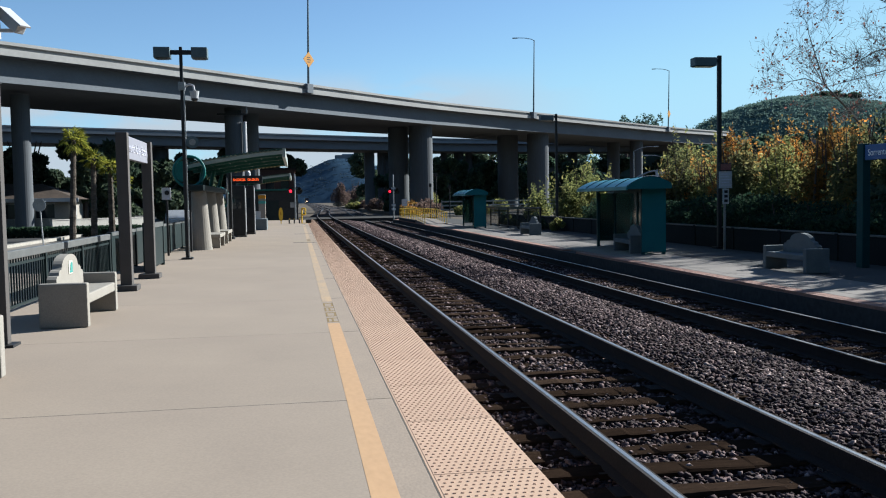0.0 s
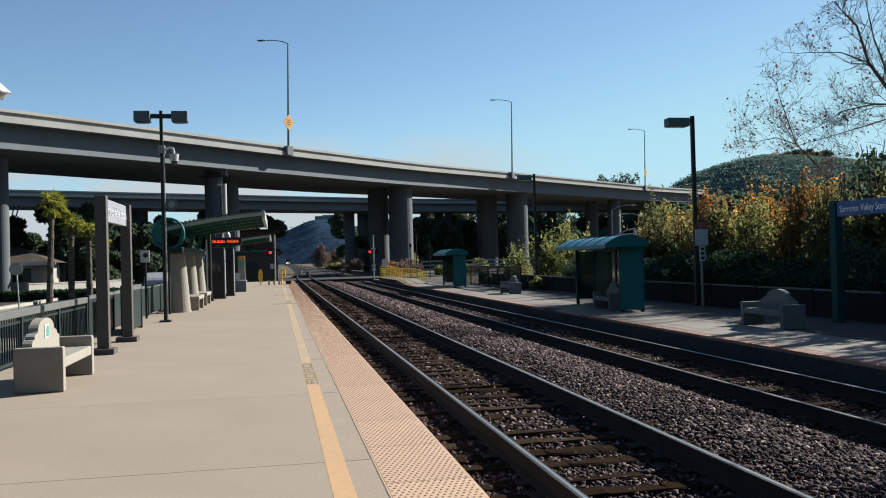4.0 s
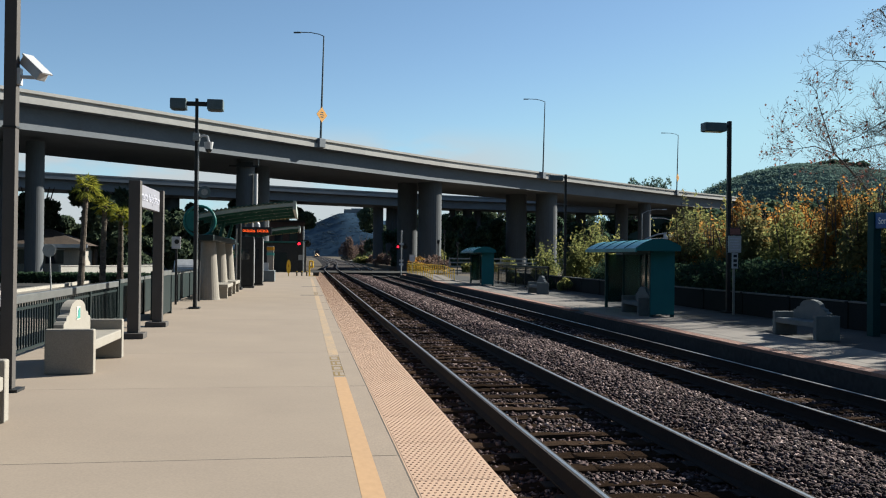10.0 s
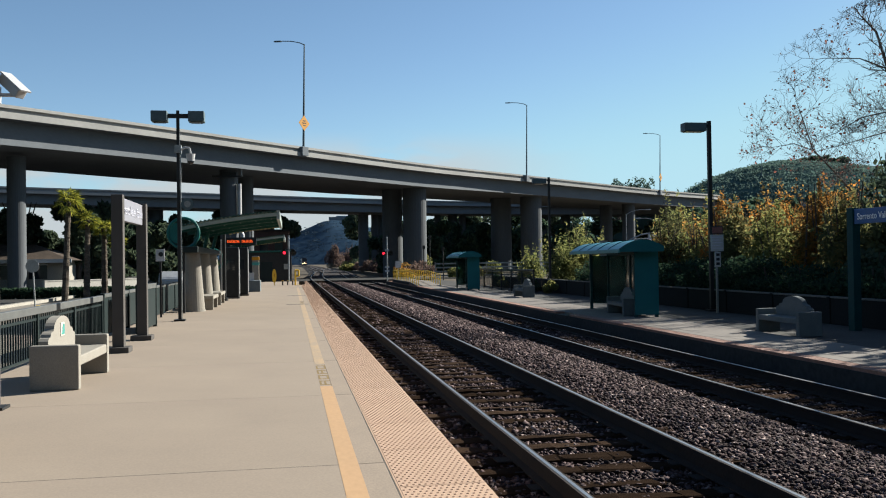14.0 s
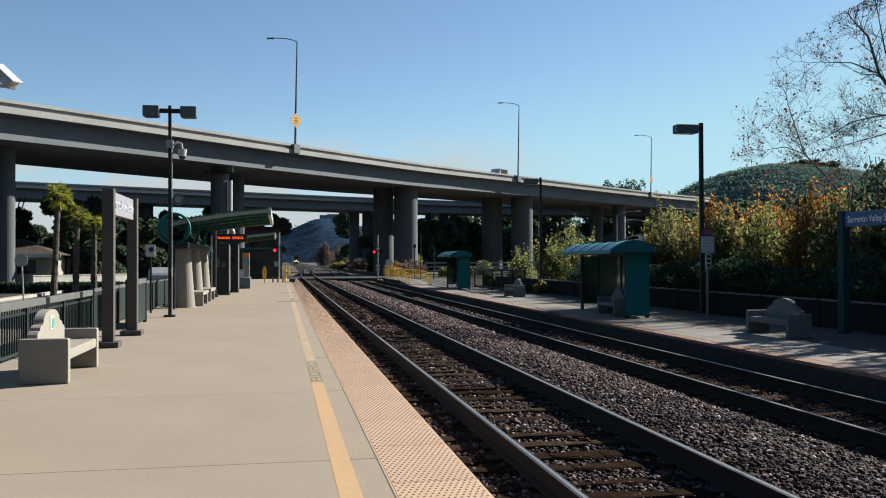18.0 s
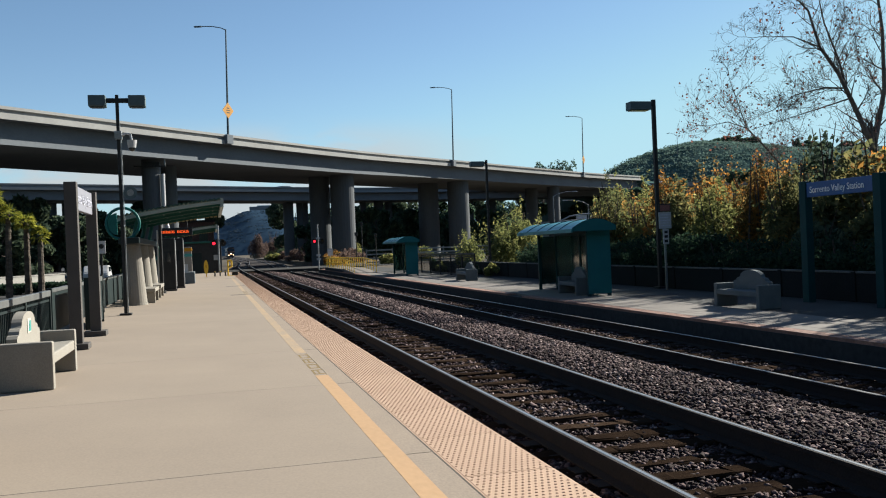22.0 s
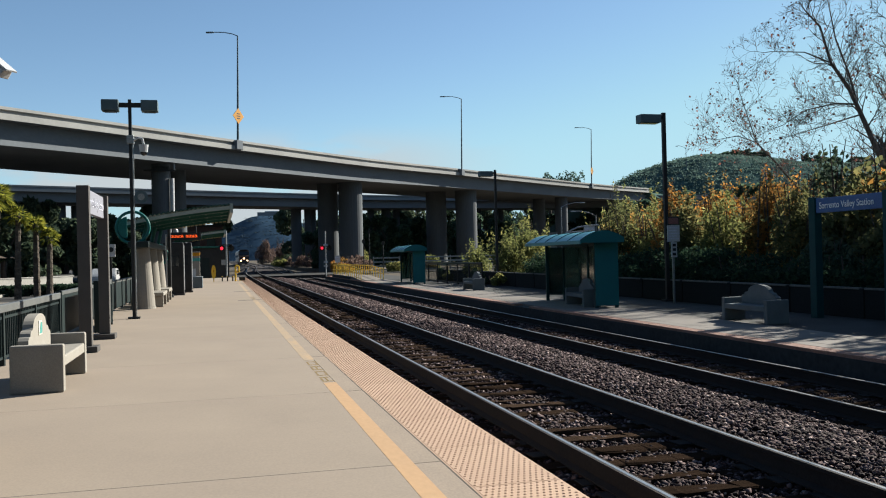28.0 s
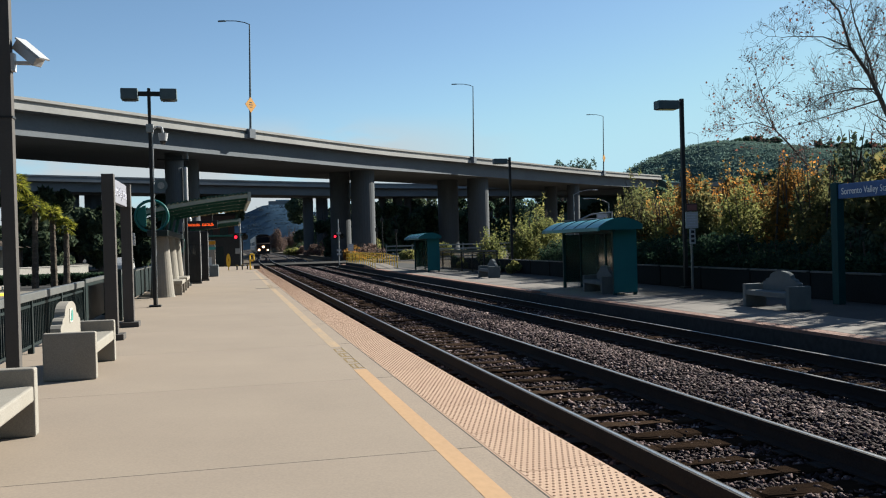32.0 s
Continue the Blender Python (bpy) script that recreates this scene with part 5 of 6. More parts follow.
for k in range(9):
    y0 = 5.0 + 4.4 * k
    hd = thing("hedge", Matrix(), "dense dark green hedge behind the fence", "hedge", "hedge along the fence")
    n = 9000
    pts = np.stack([13.45 + rng.uniform(0, 1.9, n), y0 + rng.uniform(-0.1, 4.5, n), SOIL + rng.uniform(0, 1, n) ** 0.8 * (1.42 + 0.2 * np.sin(y0))], 1)
    pts[:, 2] += 0.25 * np.sin(pts[:, 1] * 2.1) * (pts[:, 2] > 0.8) + rng.normal(size=n) * 0.06
    leaves("foliage", pts, 0.07, M["hedge_leaf"], hd, rng, (1, 0.6))
    st = bmesh.new()
    for j in range(6):
        rod(st, (14.3, y0 + 0.4 + 0.7 * j, SOIL), (14.3 + rng.normal() * 0.3, y0 + 0.4 + 0.7 * j, 1.2), 0.05, 0.02, 5)
    part("stem", st, M["dark_bark"], hd)["kind"] = "stuff"


def limb_mesh(name, segs, material, parent, label=""):
    """Tapered sticks of five sides from rows of two ends and two radii."""
    s = np.array(segs, float)
    p, q, r0, r1 = s[:, :3], s[:, 3:6], s[:, 6], s[:, 7]
    d = q - p
    d /= np.linalg.norm(d, axis=1)[:, None] + 1e-9
    u = np.cross(d, np.where(np.abs(d[:, 2:3]) > 0.9, [[1.0, 0, 0]], [[0, 0, 1.0]]))
    u /= np.linalg.norm(u, axis=1)[:, None]
    w = np.cross(d, u)
    ang = 2 * np.pi * np.arange(5) / 5
    ring = np.cos(ang)[None, :, None] * u[:, None] + np.sin(ang)[None, :, None] * w[:, None]
    v = np.concatenate([p[:, None] + ring * r0[:, None, None], q[:, None] + ring * r1[:, None, None]], 1).reshape(-1, 3)
    quad = np.array([(j, (j + 1) % 5, 5 + (j + 1) % 5, 5 + j) for j in range(5)])
    f = (quad[None] + 10 * np.arange(len(s))[:, None, None]).reshape(-1, 4)
    ob = raw_mesh(name, v, f, 4, material, parent)
    ob.data.shade_smooth()
    if label:
        ob["label"] = label
    return ob


def bare_tree(seed, limbs, label):
    """A nearly leafless tree from a few main limbs, each with twigs upon twigs."""
    rng = np.random.default_rng(seed)
    t = thing("tree", Matrix(), label, "tree")
    segs, tips = [], []

    def grow(p, d, length, r, level):
        q = p
        for s in range(3):
            d = d + rng.normal(size=3) * (0.07 + 0.04 * level) + np.array([0, 0, 0.06])
            d = d / np.linalg.norm(d)
            nx = q + d * length / 3
            r1, r2 = r * (1 - 0.7 * s / 3) + 0.0025, r * (1 - 0.7 * (s + 1) / 3) + 0.0025
            segs.append((*q, *nx, r1, r2))
            q = nx
            if level < 4:
                for _ in range(2):
                    if rng.uniform() < 0.61:
                        side = np.cross(d, rng.normal(size=3))
                        side /= np.linalg.norm(side) + 1e-9
                        e = d * 0.75 + side * 0.75 + np.array([0, 0, 0.12])
                        grow(q, e / np.linalg.norm(e), length * rng.uniform(0.5, 0.78), r1 * 0.5, level + 1)
            if level >= 2:
                tips.append(q)

    for pts, r0, r1 in limbs:
        vs = [np.array(p, float) for p in pts]
        for i, (a, b) in enumerate(zip(vs[:-1], vs[1:])):
            ra, rb = (r0 + (r1 - r0) * k / (len(vs) - 1) for k in (i, i + 1))
            segs.append((*a, *b, ra, rb))
            if i > 0 or len(vs) > 3:
                for _ in range(4):
                    d = (b - a) / np.linalg.norm(b - a)
                    side = np.cross(d, rng.normal(size=3))
                    e = d * 0.5 + 0.8 * side / np.linalg.norm(side) + np.array([0, 0, 0.25])
                    grow(a + (b - a) * rng.uniform(0.2, 1), e / np.linalg.norm(e), rng.uniform(0.8, 1.5), ra * 0.3, 1)
        d = vs[-1] - vs[-2]
        grow(vs[-1], d / np.linalg.norm(d), 1.0, r1, 1)
    segs = [g for g in segs if g[5] < 0.57 * (g[3] - 0.5)]
    tips = [q for q in tips if q[2] < 0.57 * (q[0] - 0.5)]
    limb_mesh("trunk", segs, M["bark"], t, "pale trunk and twigs")
    tips = np.array(tips)
    k = min(len(tips), 620)
    pts = tips[rng.integers(0, len(tips), k)] + rng.normal(size=(k, 3)) * 0.09
    leaves("crown", pts, 0.06, M["sycamore_leaf"], t, rng, (1, 0.75), droop=0.6)
    return t


bare_tree(7, [([(24.90, 29.8, SOIL), (24.30, 29.9, 2.2), (23.50, 30.0, 4.6)], 0.177, 0.143),
              ([(23.50, 30.0, 4.6), (22.70, 30.0, 6.25), (22.00, 30.0, 7.6), (21.20, 30.0, 8.6), (20.75, 30.0, 10.0), (20.10, 30.0, 10.6)], 0.116, 0.024),
              ([(22.30, 30.0, 7.2), (22.10, 30.1, 8.2), (21.60, 30.2, 9.6), (21.40, 30.3, 11.0)], 0.054, 0.020),
              ([(22.30, 30.0, 7.0), (21.30, 29.9, 7.0), (19.90, 29.8, 6.7), (18.80, 29.7, 6.1)], 0.041, 0.014),
              ([(21.20, 30.0, 8.6), (20.10, 30.1, 9.0), (18.70, 30.2, 9.0)], 0.034, 0.012),
              ([(22.50, 30.0, 6.6), (21.10, 30.2, 6.2), (19.30, 30.4, 5.7)], 0.034, 0.012),
              ([(23.50, 30.0, 4.6), (24.30, 30.2, 7.0), (24.30, 30.2, 9.4), (24.00, 30.2, 12.0)], 0.116, 0.041),
              ([(24.30, 30.2, 7.0), (25.80, 30.0, 8.2), (26.90, 29.8, 10)], 0.082, 0.034)], "nearly bare sycamore with a few brown leaves")
bare_tree(11, [([(27.98, 36.4, -0.36), (26.78, 36.4, 1.86), (24.5, 36.4, 3.9), (23.0, 36.4, 5.46), (22.1, 36.4, 6.3), (21.5, 36.4, 7.98)], 0.088, 0.020),
               ([(22.1, 36.4, 6.3), (21.14, 36.4, 6.6), (20.06, 36.4, 6.42)], 0.031, 0.010)], "slim leaning sycamore, nearly leafless")


def round_tree(seed, x, y, z, h, r, n, size, leaf="dark_leaf", label="dark evergreen tree with a rounded crown", group="evergreen trees", crown=0.62):
    rng = np.random.default_rng(seed)
    t = thing("tree", Matrix(), label, "tree", group)
    bm = bmesh.new()
    rod(bm, (x, y, z), (x, y, z + h * 0.5), 0.035 * h, 0.022 * h, 8)
    for k in range(6):
        a = 2 * math.pi * k / 6 + rng.uniform(0, 0.6)
        rod(bm, (x, y, z + h * (0.3 + 0.03 * k)), (x + math.cos(a) * r * 0.6, y + math.sin(a) * r * 0.6, z + h * rng.uniform(0.55, 0.85)), 0.014 * h, 0.005 * h, 6)
    part("trunk", bm, M["dark_bark"], t)
    blobs = []
    for k in range(14):
        a, d = rng.uniform(0, 2 * math.pi), rng.uniform(0, 0.75)
        zz = z + h * rng.uniform(1 - crown, 0.9)
        blobs.append((x + math.cos(a) * d * r, y + math.sin(a) * d * r, zz, r * rng.uniform(0.22, 0.42), r * rng.uniform(0.22, 0.42), h * rng.uniform(0.08, 0.15)))
    leaves("crown", blob_points(rng, n, blobs), size, M[leaf], t, rng, (1, 0.6))
    return t


LOT = -0.42
for i, (x, y, h, r) in enumerate(((-27, 88, 8, 3.2), (-14.5, 92, 7.0, 3.0), (-33, 90, 8.5, 3.5), (-11, 98, 6.5, 2.6), (-40, 84, 8, 3.4), (-9, 106, 6.5, 3.2), (-27.5, 93, 10.0, 2.6), (-20.6, 86.5, 8.4, 2.4), (-18.6, 88, 7.6, 2.2), (-17, 108, 7.0, 3.2), (-23.5, 110, 7.5, 3.4), (-30, 112, 7.0, 3.4))):
    round_tree(120 + i, x, y, LOT, h, r, 5500, 0.3, crown=0.92)
for i, (x, y, h, r) in enumerate(((24, 190, 11, 5.5), (31, 200, 12, 6), (40, 205, 12, 6), (50, 210, 13, 6.5), (60, 220, 13, 6.5), (72, 228, 14, 7), (84, 236, 15, 7), (96, 246, 15, 7), (20, 168, 7.5, 3.6), (27, 165, 8, 4), (47, 178, 9, 4.6), (58, 188, 10, 5), (70, 198, 11, 5.5), (84, 208, 12, 6), (16.5, 140, 8, 2.8), (21.5, 146, 9, 3.6), (27, 152, 9, 3.8), (14.2, 150, 7, 2.6), (32, 162, 9, 4.2), (40, 172, 10, 4.6), (54, 195, 12, 6), (92, 222, 13, 6), (104, 236, 14, 6.5))):
    round_tree(140 + i, x, y, SOIL - 0.5, h, r, 4200, 0.42, leaf="green_leaf", crown=0.85)
for i, (x, y, h, r) in enumerate(((54, 113, 9.6, 4.2), (60, 113, 10.6, 4.6), (66, 112, 10.2, 4.6), (73, 110, 11.0, 5.0), (80, 108, 11.5, 5.0), (58, 104, 7.4, 3.6), (69, 103, 8.0, 4.0))):
    round_tree(540 + i, x, y, SOIL, h, r, 6000, 0.34, leaf="green_leaf", label="spreading dark green tree below the hill", group="trees below the hill", crown=0.9)
for i, (x, y, h, r) in enumerate(((99.5, 262, 27.2, 4.2), (104, 264, 28.0, 4.6), (108.5, 263, 27.0, 4.0))):
    round_tree(170 + i, x, y, -0.9, h, r, 750, 0.5, leaf="scrub", label="tall eucalyptus showing over the flyover", group="eucalyptus trees", crown=0.3)
for i in range(11):
    round_tree(500 + i, -38 + 3.4 * i, 160 + 2.6 * i, -0.9, 9.4 + 0.42 * i + 0.7 * math.sin(i * 2.9), 5.2, 6500, 0.46, label="dark tree beyond the far bridge", group="trees beyond the bridges", crown=0.92)
for i in range(14):
    round_tree(400 + i, 22 + 11.5 * i, 262 + 7 * i, -0.9, 18.3 + 0.85 * i + 1.2 * math.sin(i * 2.3), 8.5, 5200, 0.62, label="dense dark tree beyond the bridges", group="trees beyond the bridges", crown=0.9)
for i, (x, y, rx, h, n, lf, lab) in enumerate(((17.5, 128, 2.4, 3.6, 3500, "willow_leaf", "sunlit green shrub by the railway"), (14.0, 118, 1.8, 2.6, 2500, "orange_leaf", "dry brown shrub by the crossing"), (12.2, 108, 1.6, 1.9, 2500, "orange_leaf", "dry brown shrub by the crossing"),
        (19.5, 100, 1.5, 2.2, 2200, "willow_leaf", "sunlit green shrub by the ramp"), (17.0, 97, 1.3, 1.9, 2000, "willow_leaf", "sunlit green shrub by the ramp"), (22.5, 104, 1.6, 2.4, 2000, "willow_leaf", "sunlit green shrub by the ramp"), (15.5, 135, 2.2, 4.0, 2500, "dark_leaf", "dark shrub under the flyover"),
        (15, 330, 4, 10, 4500, "twig_shrub", "reddish leafless shrubs by the line"), (20, 340, 5, 11, 4500, "twig_shrub", "reddish leafless shrubs by the line"), (18.5, 170, 3.2, 4.2, 3500, "willow_leaf", "sunlit green shrub by the railway"), (22, 215, 3, 5, 3000, "dark_leaf", "dark trees by the line"), (-9, 235, 4, 4, 1500, "willow_leaf", "pale shrub by the line"), (-11, 210, 4, 6, 1800, "dark_leaf", "dark trees by the line"), (12.5, 215, 2.2, 2.8, 1500, "willow_leaf", "pale shrub by the line"))):
    shrub(200 + i, x, y, -0.6, rx, rx, h, n, 0.12 if y < 140 else 0.25, lf, lab, group="shrubs by the line", lumps=7)
for i, (x, y, rx, h) in enumerate(((12.8, 60, 0.9, 1.0), (12.6, 57, 0.8, 0.9), (12.9, 52, 0.9, 1.1), (12.5, 46, 0.8, 0.9), (12.4, 48.5, 0.7, 0.7))):
    shrub(230 + i, x, y, P2Z, rx * 0.5, rx, h, 1800, 0.06, "willow_leaf" if i % 2 else "hedge_leaf", "low shrub along the fence", group="low shrubs", lumps=5)


def palm(seed, x, y, top, lean, size=1.0):
    rng = np.random.default_rng(seed)
    p = thing("palm_tree", Matrix(), "young fan palm with yellow-green fronds", "palm", "palms by the car park")
    bm = bmesh.new()
    n = 14
    for k in range(n):
        a, b = k / n, (k + 1) / n
        rod(bm, (x + lean * a, y, LOT + (top - LOT) * a), (x + lean * b, y, LOT + (top - LOT) * b), 0.19 - 0.06 * a + 0.025 * (k % 2), 0.185 - 0.06 * b, 10, caps=False)
    part("trunk", bm, M["palm_bark"], p)
    fb = bmesh.new()
    for k in range(38):
        az, el = rng.uniform(0, 2 * math.pi), rng.uniform(-0.75, 1.35)
        d = Vector((math.cos(az) * math.cos(el), math.sin(az) * math.cos(el), math.sin(el)))
        side = d.cross(Vector((0, 0, 1))).normalized()
        up = side.cross(d)
        o = Vector((x + lean, y, top))
        hub = o + d * rng.uniform(0.35, 0.6) * size
        for j in range(9):
            a = (j - 4) * 0.27
            tip = hub + (d * math.cos(a) + side * math.sin(a)) * rng.uniform(0.42, 0.6) * size - Vector((0, 0, 0.16 * abs(a) + 0.12)) * size
            w = side * 0.035 * math.cos(a) - d * 0.035 * math.sin(a)
            mid = (hub + tip) / 2 + up * 0.03
            v = [fb.verts.new(c) for c in (hub, mid + w, tip, mid - w)]
            fb.faces.new(v)
        v = [fb.verts.new(c) for c in (o, o + side * 0.02, hub + side * 0.015, hub - side * 0.015)]
        fb.faces.new(v)
    part("frond_crown", fb, M["palm_leaf"], p)


palm(1, -13.8, 52.5, 5.2, 0.25)
palm(2, -12.85, 53.5, 4.2, 0.1, 0.75)
palm(3, -12.05, 54.5, 3.75, 0.0, 0.75)
palm(4, -11.3, 54.0, 3.0, 0.05, 0.65)

# ---- beyond the fence: car park, house, walls ----
tagged(part("pavement", B(-14.5, -5.6, 12, 49, LOT, LOT + 0.04), M["pave"]), "pale worn pavement of the car park", "pavement", kind="structure")
kb = tagged(part("kerb", B(-14.9, -14.52, 12, 60, LOT, LOT + 0.17, bevel=0.02), M["stucco"]), "pale concrete kerb of the car park", "kerb", kind="structure")
for k in range(5):
    hb = thing("hedge", Matrix(), "low dark clipped hedge beside the car park", "hedge", "hedge of the car park")
    g = np.random.default_rng(90 + k)
    pts = np.stack([-26 + 3.6 * k + g.uniform(0, 3.7, 2600), 58 + g.uniform(0, 1.2, 2600), LOT + g.uniform(0, 1, 2600) ** 0.7 * 0.64], 1)
    leaves("foliage", pts, 0.1, M["hedge_leaf"], hb, g, (1, 0.6))
    part("stem", R((-24.2 + 3.6 * k, 58.6, LOT), (-24.2 + 3.6 * k, 58.6, LOT + 0.5), 0.06, n=6), M["dark_bark"], hb)
lw = thing("low_wall", pose(-16.5, 74, LOT, rz=50), "long low pale stucco wall in the sun", "wall")
part("wall", B(-4.6, 4.6, 0, 0.25, 0, 0.85), M["white_wall"], lw)
part("coping", B(-4.65, 4.65, -0.04, 0.29, 0.85, 0.92), M["white_wall"], lw)
ho = thing("house", pose(-24.3, 82, LOT), "low stucco house with a brown hip roof", "house")
part("wall", B(-7, 3.5, 0, 7, 0, 2.6), M["stucco"], ho)
hip = [(-7.8, -0.8, 2.5), (4.3, -0.8, 2.5), (4.3, 7.8, 2.5), (-7.8, 7.8, 2.5), (-3.6, 3.5, 4.0), (0.1, 3.5, 4.0)]
sheet("roof", hip, [(0, 1, 5, 4), (1, 2, 5), (2, 3, 4, 5), (3, 0, 4), (3, 2, 1, 0)], M["roof_tile"], ho)
part("fascia", B(-7.8, 4.3, -0.86, -0.78, 2.3, 2.62), M["white"], ho)
for x in (-5.5, -2.5, 0.6):
    w = part("window", B(x, x + 1.5, -0.05, 0.02, 0.9, 2.1), M["window"], ho)
    part("frame", B(x - 0.08, x + 1.58, -0.07, -0.051, 2.1, 2.2), M["white"], w)
part("porch_post", B(3.6, 4.0, -0.7, -0.3, 0, 2.5), M["white"], ho)
tw = thing("building", pose(-3, 135, -0.9), "brown brick building beyond the crossing", "building")
part("wall", B(-6, 1.5, 0, 10, 0, 7.2), M["brick_wall"], tw)
part("roof", B(-6.2, 1.7, -0.2, 10.2, 7.2, 7.5), M["roof_tile"], tw)
for i in range(3):
    for k in range(2):
        part("window", B(-5 + i * 2.2, -3.8 + i * 2.2, -0.06, 0.02, 1.6 + 2.6 * k, 3.0 + 2.6 * k), M["window"], tw)
fb_ = thing("building", pose(-120, 420, -0.9), "distant office block, haze painted in its blue-grey", "building")
part("wall", B(-30, 25, 0, 20, 0, 14), M["hazy_hill"], fb_)
part("roof", B(-31, 26, -1, 21, 14, 15), M["hazy_hill"], fb_)
for k in range(3):
    part("window_band", B(-29, 24, -0.3, 0.05, 2.5 + 4 * k, 4.3 + 4 * k), M["window"], fb_)
np_ = thing("road_sign", pose(-11.6, 38, LOT), "round grey traffic sign on a thin post", "sign")
part("post", rod(bmesh.new(), (0.1, 0, 0), (0, 0, 2.15), 0.03, 0.03, 8), M["galv"], np_)
part("disc", rod(bmesh.new(), (0, -0.05, 2.0), (0, -0.03, 2.0), 0.26, 0.26, 20), M["galv"], np_)
br = thing("bracket", pose(-7.65, 94.85, 10.6), "dark steel bracket beam at the head of the flyover column", "bracket")
part("beam", B(-1.55, 1.5, -0.12, 0.16, 0, 0.16, bevel=0.01), M["black"], br)
part("upright", B(1.38, 1.5, -0.1, 0.1, 0.162, 0.8), M["galv"], br)
part("box", B(-0.7, 0.9, -0.1, 0.15, 0.162, 0.5, bevel=0.02), M["black"], br)
yk = thing("painted_kerb", pose(-12.6, 43.9, LOT + 0.04, rz=-25), "short kerb end painted yellow in the car park", "kerb")
part("stone", B(-0.12, 0.12, -0.65, 0.65, 0, 0.14, bevel=0.02), M["yellow"], yk)
pp = thing("drain_pipe", pose(-6.5, 95.4, LOW), "pale drain pipe down the flyover column", "pipe")
part("lower_pipe", R((0.25, 0, 0), (0.25, 0, 5.6), 0.26, n=14), M["white"], pp)
part("upper_pipe", R((0.0, 0, 6.0), (0.0, 0, 10.9), 0.24, n=14), M["white"], pp)
part("elbow", tube(bmesh.new(), [(0.25, 0, 5.5), (0.12, 0, 5.8), (0.0, 0, 6.1)], 0.25, 14), M["white"], pp)


def car(name, m, paint, label, group, tall=False):
    c = thing(name, m, label, "car", group)
    h = 2.3 if tall else 1.45
    side = [(-2.2, 0.35), (2.2, 0.35), (2.25, 0.75), (1.5, 0.95), (0.8, h), (-1.5, h), (-2.1, 0.98), (-2.25, 0.8)]
    bm = bmesh.new()
    prism(bm, side, 1, -0.88, 0.88)
    bmesh.ops.bevel(bm, geom=bm.edges[:], offset=0.07, segments=2, affect="EDGES")
    part("body", bm, paint, c)
    for s in (-1, 1):
        part("side_window", B(-1.4, 0.75, 0.885 * s - 0.006, 0.885 * s + 0.006, 0.98, h - 0.12), M["window"], c)
    part("windscreen", prism(bmesh.new(), [(1.46, 1.0), (0.86, h - 0.07), (0.90, h - 0.05), (1.51, 1.0)], 1, -0.72, 0.72), M["window"], c)
    for x in (-1.4, 1.4):
        for s in (-0.8, 0.8):
            w = part("wheel", rod(bmesh.new(), (x, s - 0.1, 0.33), (x, s + 0.1, 0.33), 0.33, 0.33, 18), M["rubber"], c)
            part("rim", rod(bmesh.new(), (x, s * 1.13 - 0.015, 0.33), (x, s * 1.13 + 0.015, 0.33), 0.2, 0.2, 14), M["galv"], w)
    return c


car("car", pose(-10.5, 73, LOT, rz=92), M["car_white"], "parked white car in the car park", "parked cars")

# ---- hills ----


def ridge(name, cx, cy, length, depth, turn, profile, material, label, seed, rough):
    """A hill as a rough height field; profile gives its crest along its length."""
    nx, ny = 90, 40
    rng = np.random.default_rng(seed)
    u, v = np.meshgrid(np.linspace(0, 1, nx), np.linspace(0, 1, ny))
    crest = np.interp(u, [p[0] for p in profile], [p[1] for p in profile])
    z = crest * np.sin(np.pi * np.clip(v, 0, 1)) ** 0.8
    wob = np.zeros_like(z)
    for k in range(5):
        f = 2.0 ** k * 3
        wob += np.sin(u * f * 2.1 + rng.uniform(0, 6) + 2 * v * f) * np.cos(v * f * 1.7 + rng.uniform(0, 6)) / (k + 1.5)
    z = z + wob * rough * (z / max(crest.max(), 1)) ** 0.5
    a = math.radians(turn)
    lx, ly = (u - 0.5) * length, (v - 0.5) * depth
    x, y = cx + lx * math.cos(a) - ly * math.sin(a), cy + lx * math.sin(a) + ly * math.cos(a)
    verts = np.stack([x, y, z - 2.0], -1).reshape(-1, 3)
    idx = np.arange(nx * ny).reshape(ny, nx)
    quads = np.stack([idx[:-1, :-1], idx[:-1, 1:], idx[1:, 1:], idx[1:, :-1]], -1).reshape(-1, 4)
    ob = raw_mesh(name, verts, quads, 4, material)
    ob.data.shade_smooth()
    tagged(ob, label, "hill", kind="structure")
    return verts.reshape(ny, nx, 3)


near = ridge("hill", 330, 430, 420, 260, -30, [(0, 0), (0.1, 12), (0.2, 34), (0.24, 44.5), (0.262, 48.5), (0.31, 53.5), (0.338, 55.5), (0.38, 54.5), (0.464, 49), (0.6, 46), (1, 45)], M["hill"], "scrub-covered hillside in the sun", 3, 1.6)
far_ridge = ridge("hill", 150, 1250, 900, 300, 0, [(0, 5), (0.24, 16), (0.3, 29), (0.3263, 38.5), (0.35, 48.5), (0.3685, 55.7), (0.3856, 62.5), (0.42, 62), (0.44, 54), (0.466, 50), (0.55, 52), (0.7, 55), (1, 50)], M["hazy_hill"], "distant hill beyond the line, haze painted in its blue-grey", 4, 1.0)
# two added ridges, out of view, that only cut light from the low sky
ridge("hill", 0, -190, 700, 160, 0, [(0, 60), (0.3, 75), (0.6, 80), (1, 65)], M["scrub"], "unseen ridge added behind the station to block the low sky", 14, 6)
ridge("hill", -330, -60, 500, 180, 90, [(0, 70), (0.4, 80), (0.7, 55), (0.9, 25), (1, 5)], M["scrub"], "unseen ridge added in the west to block the low sky", 15, 6)
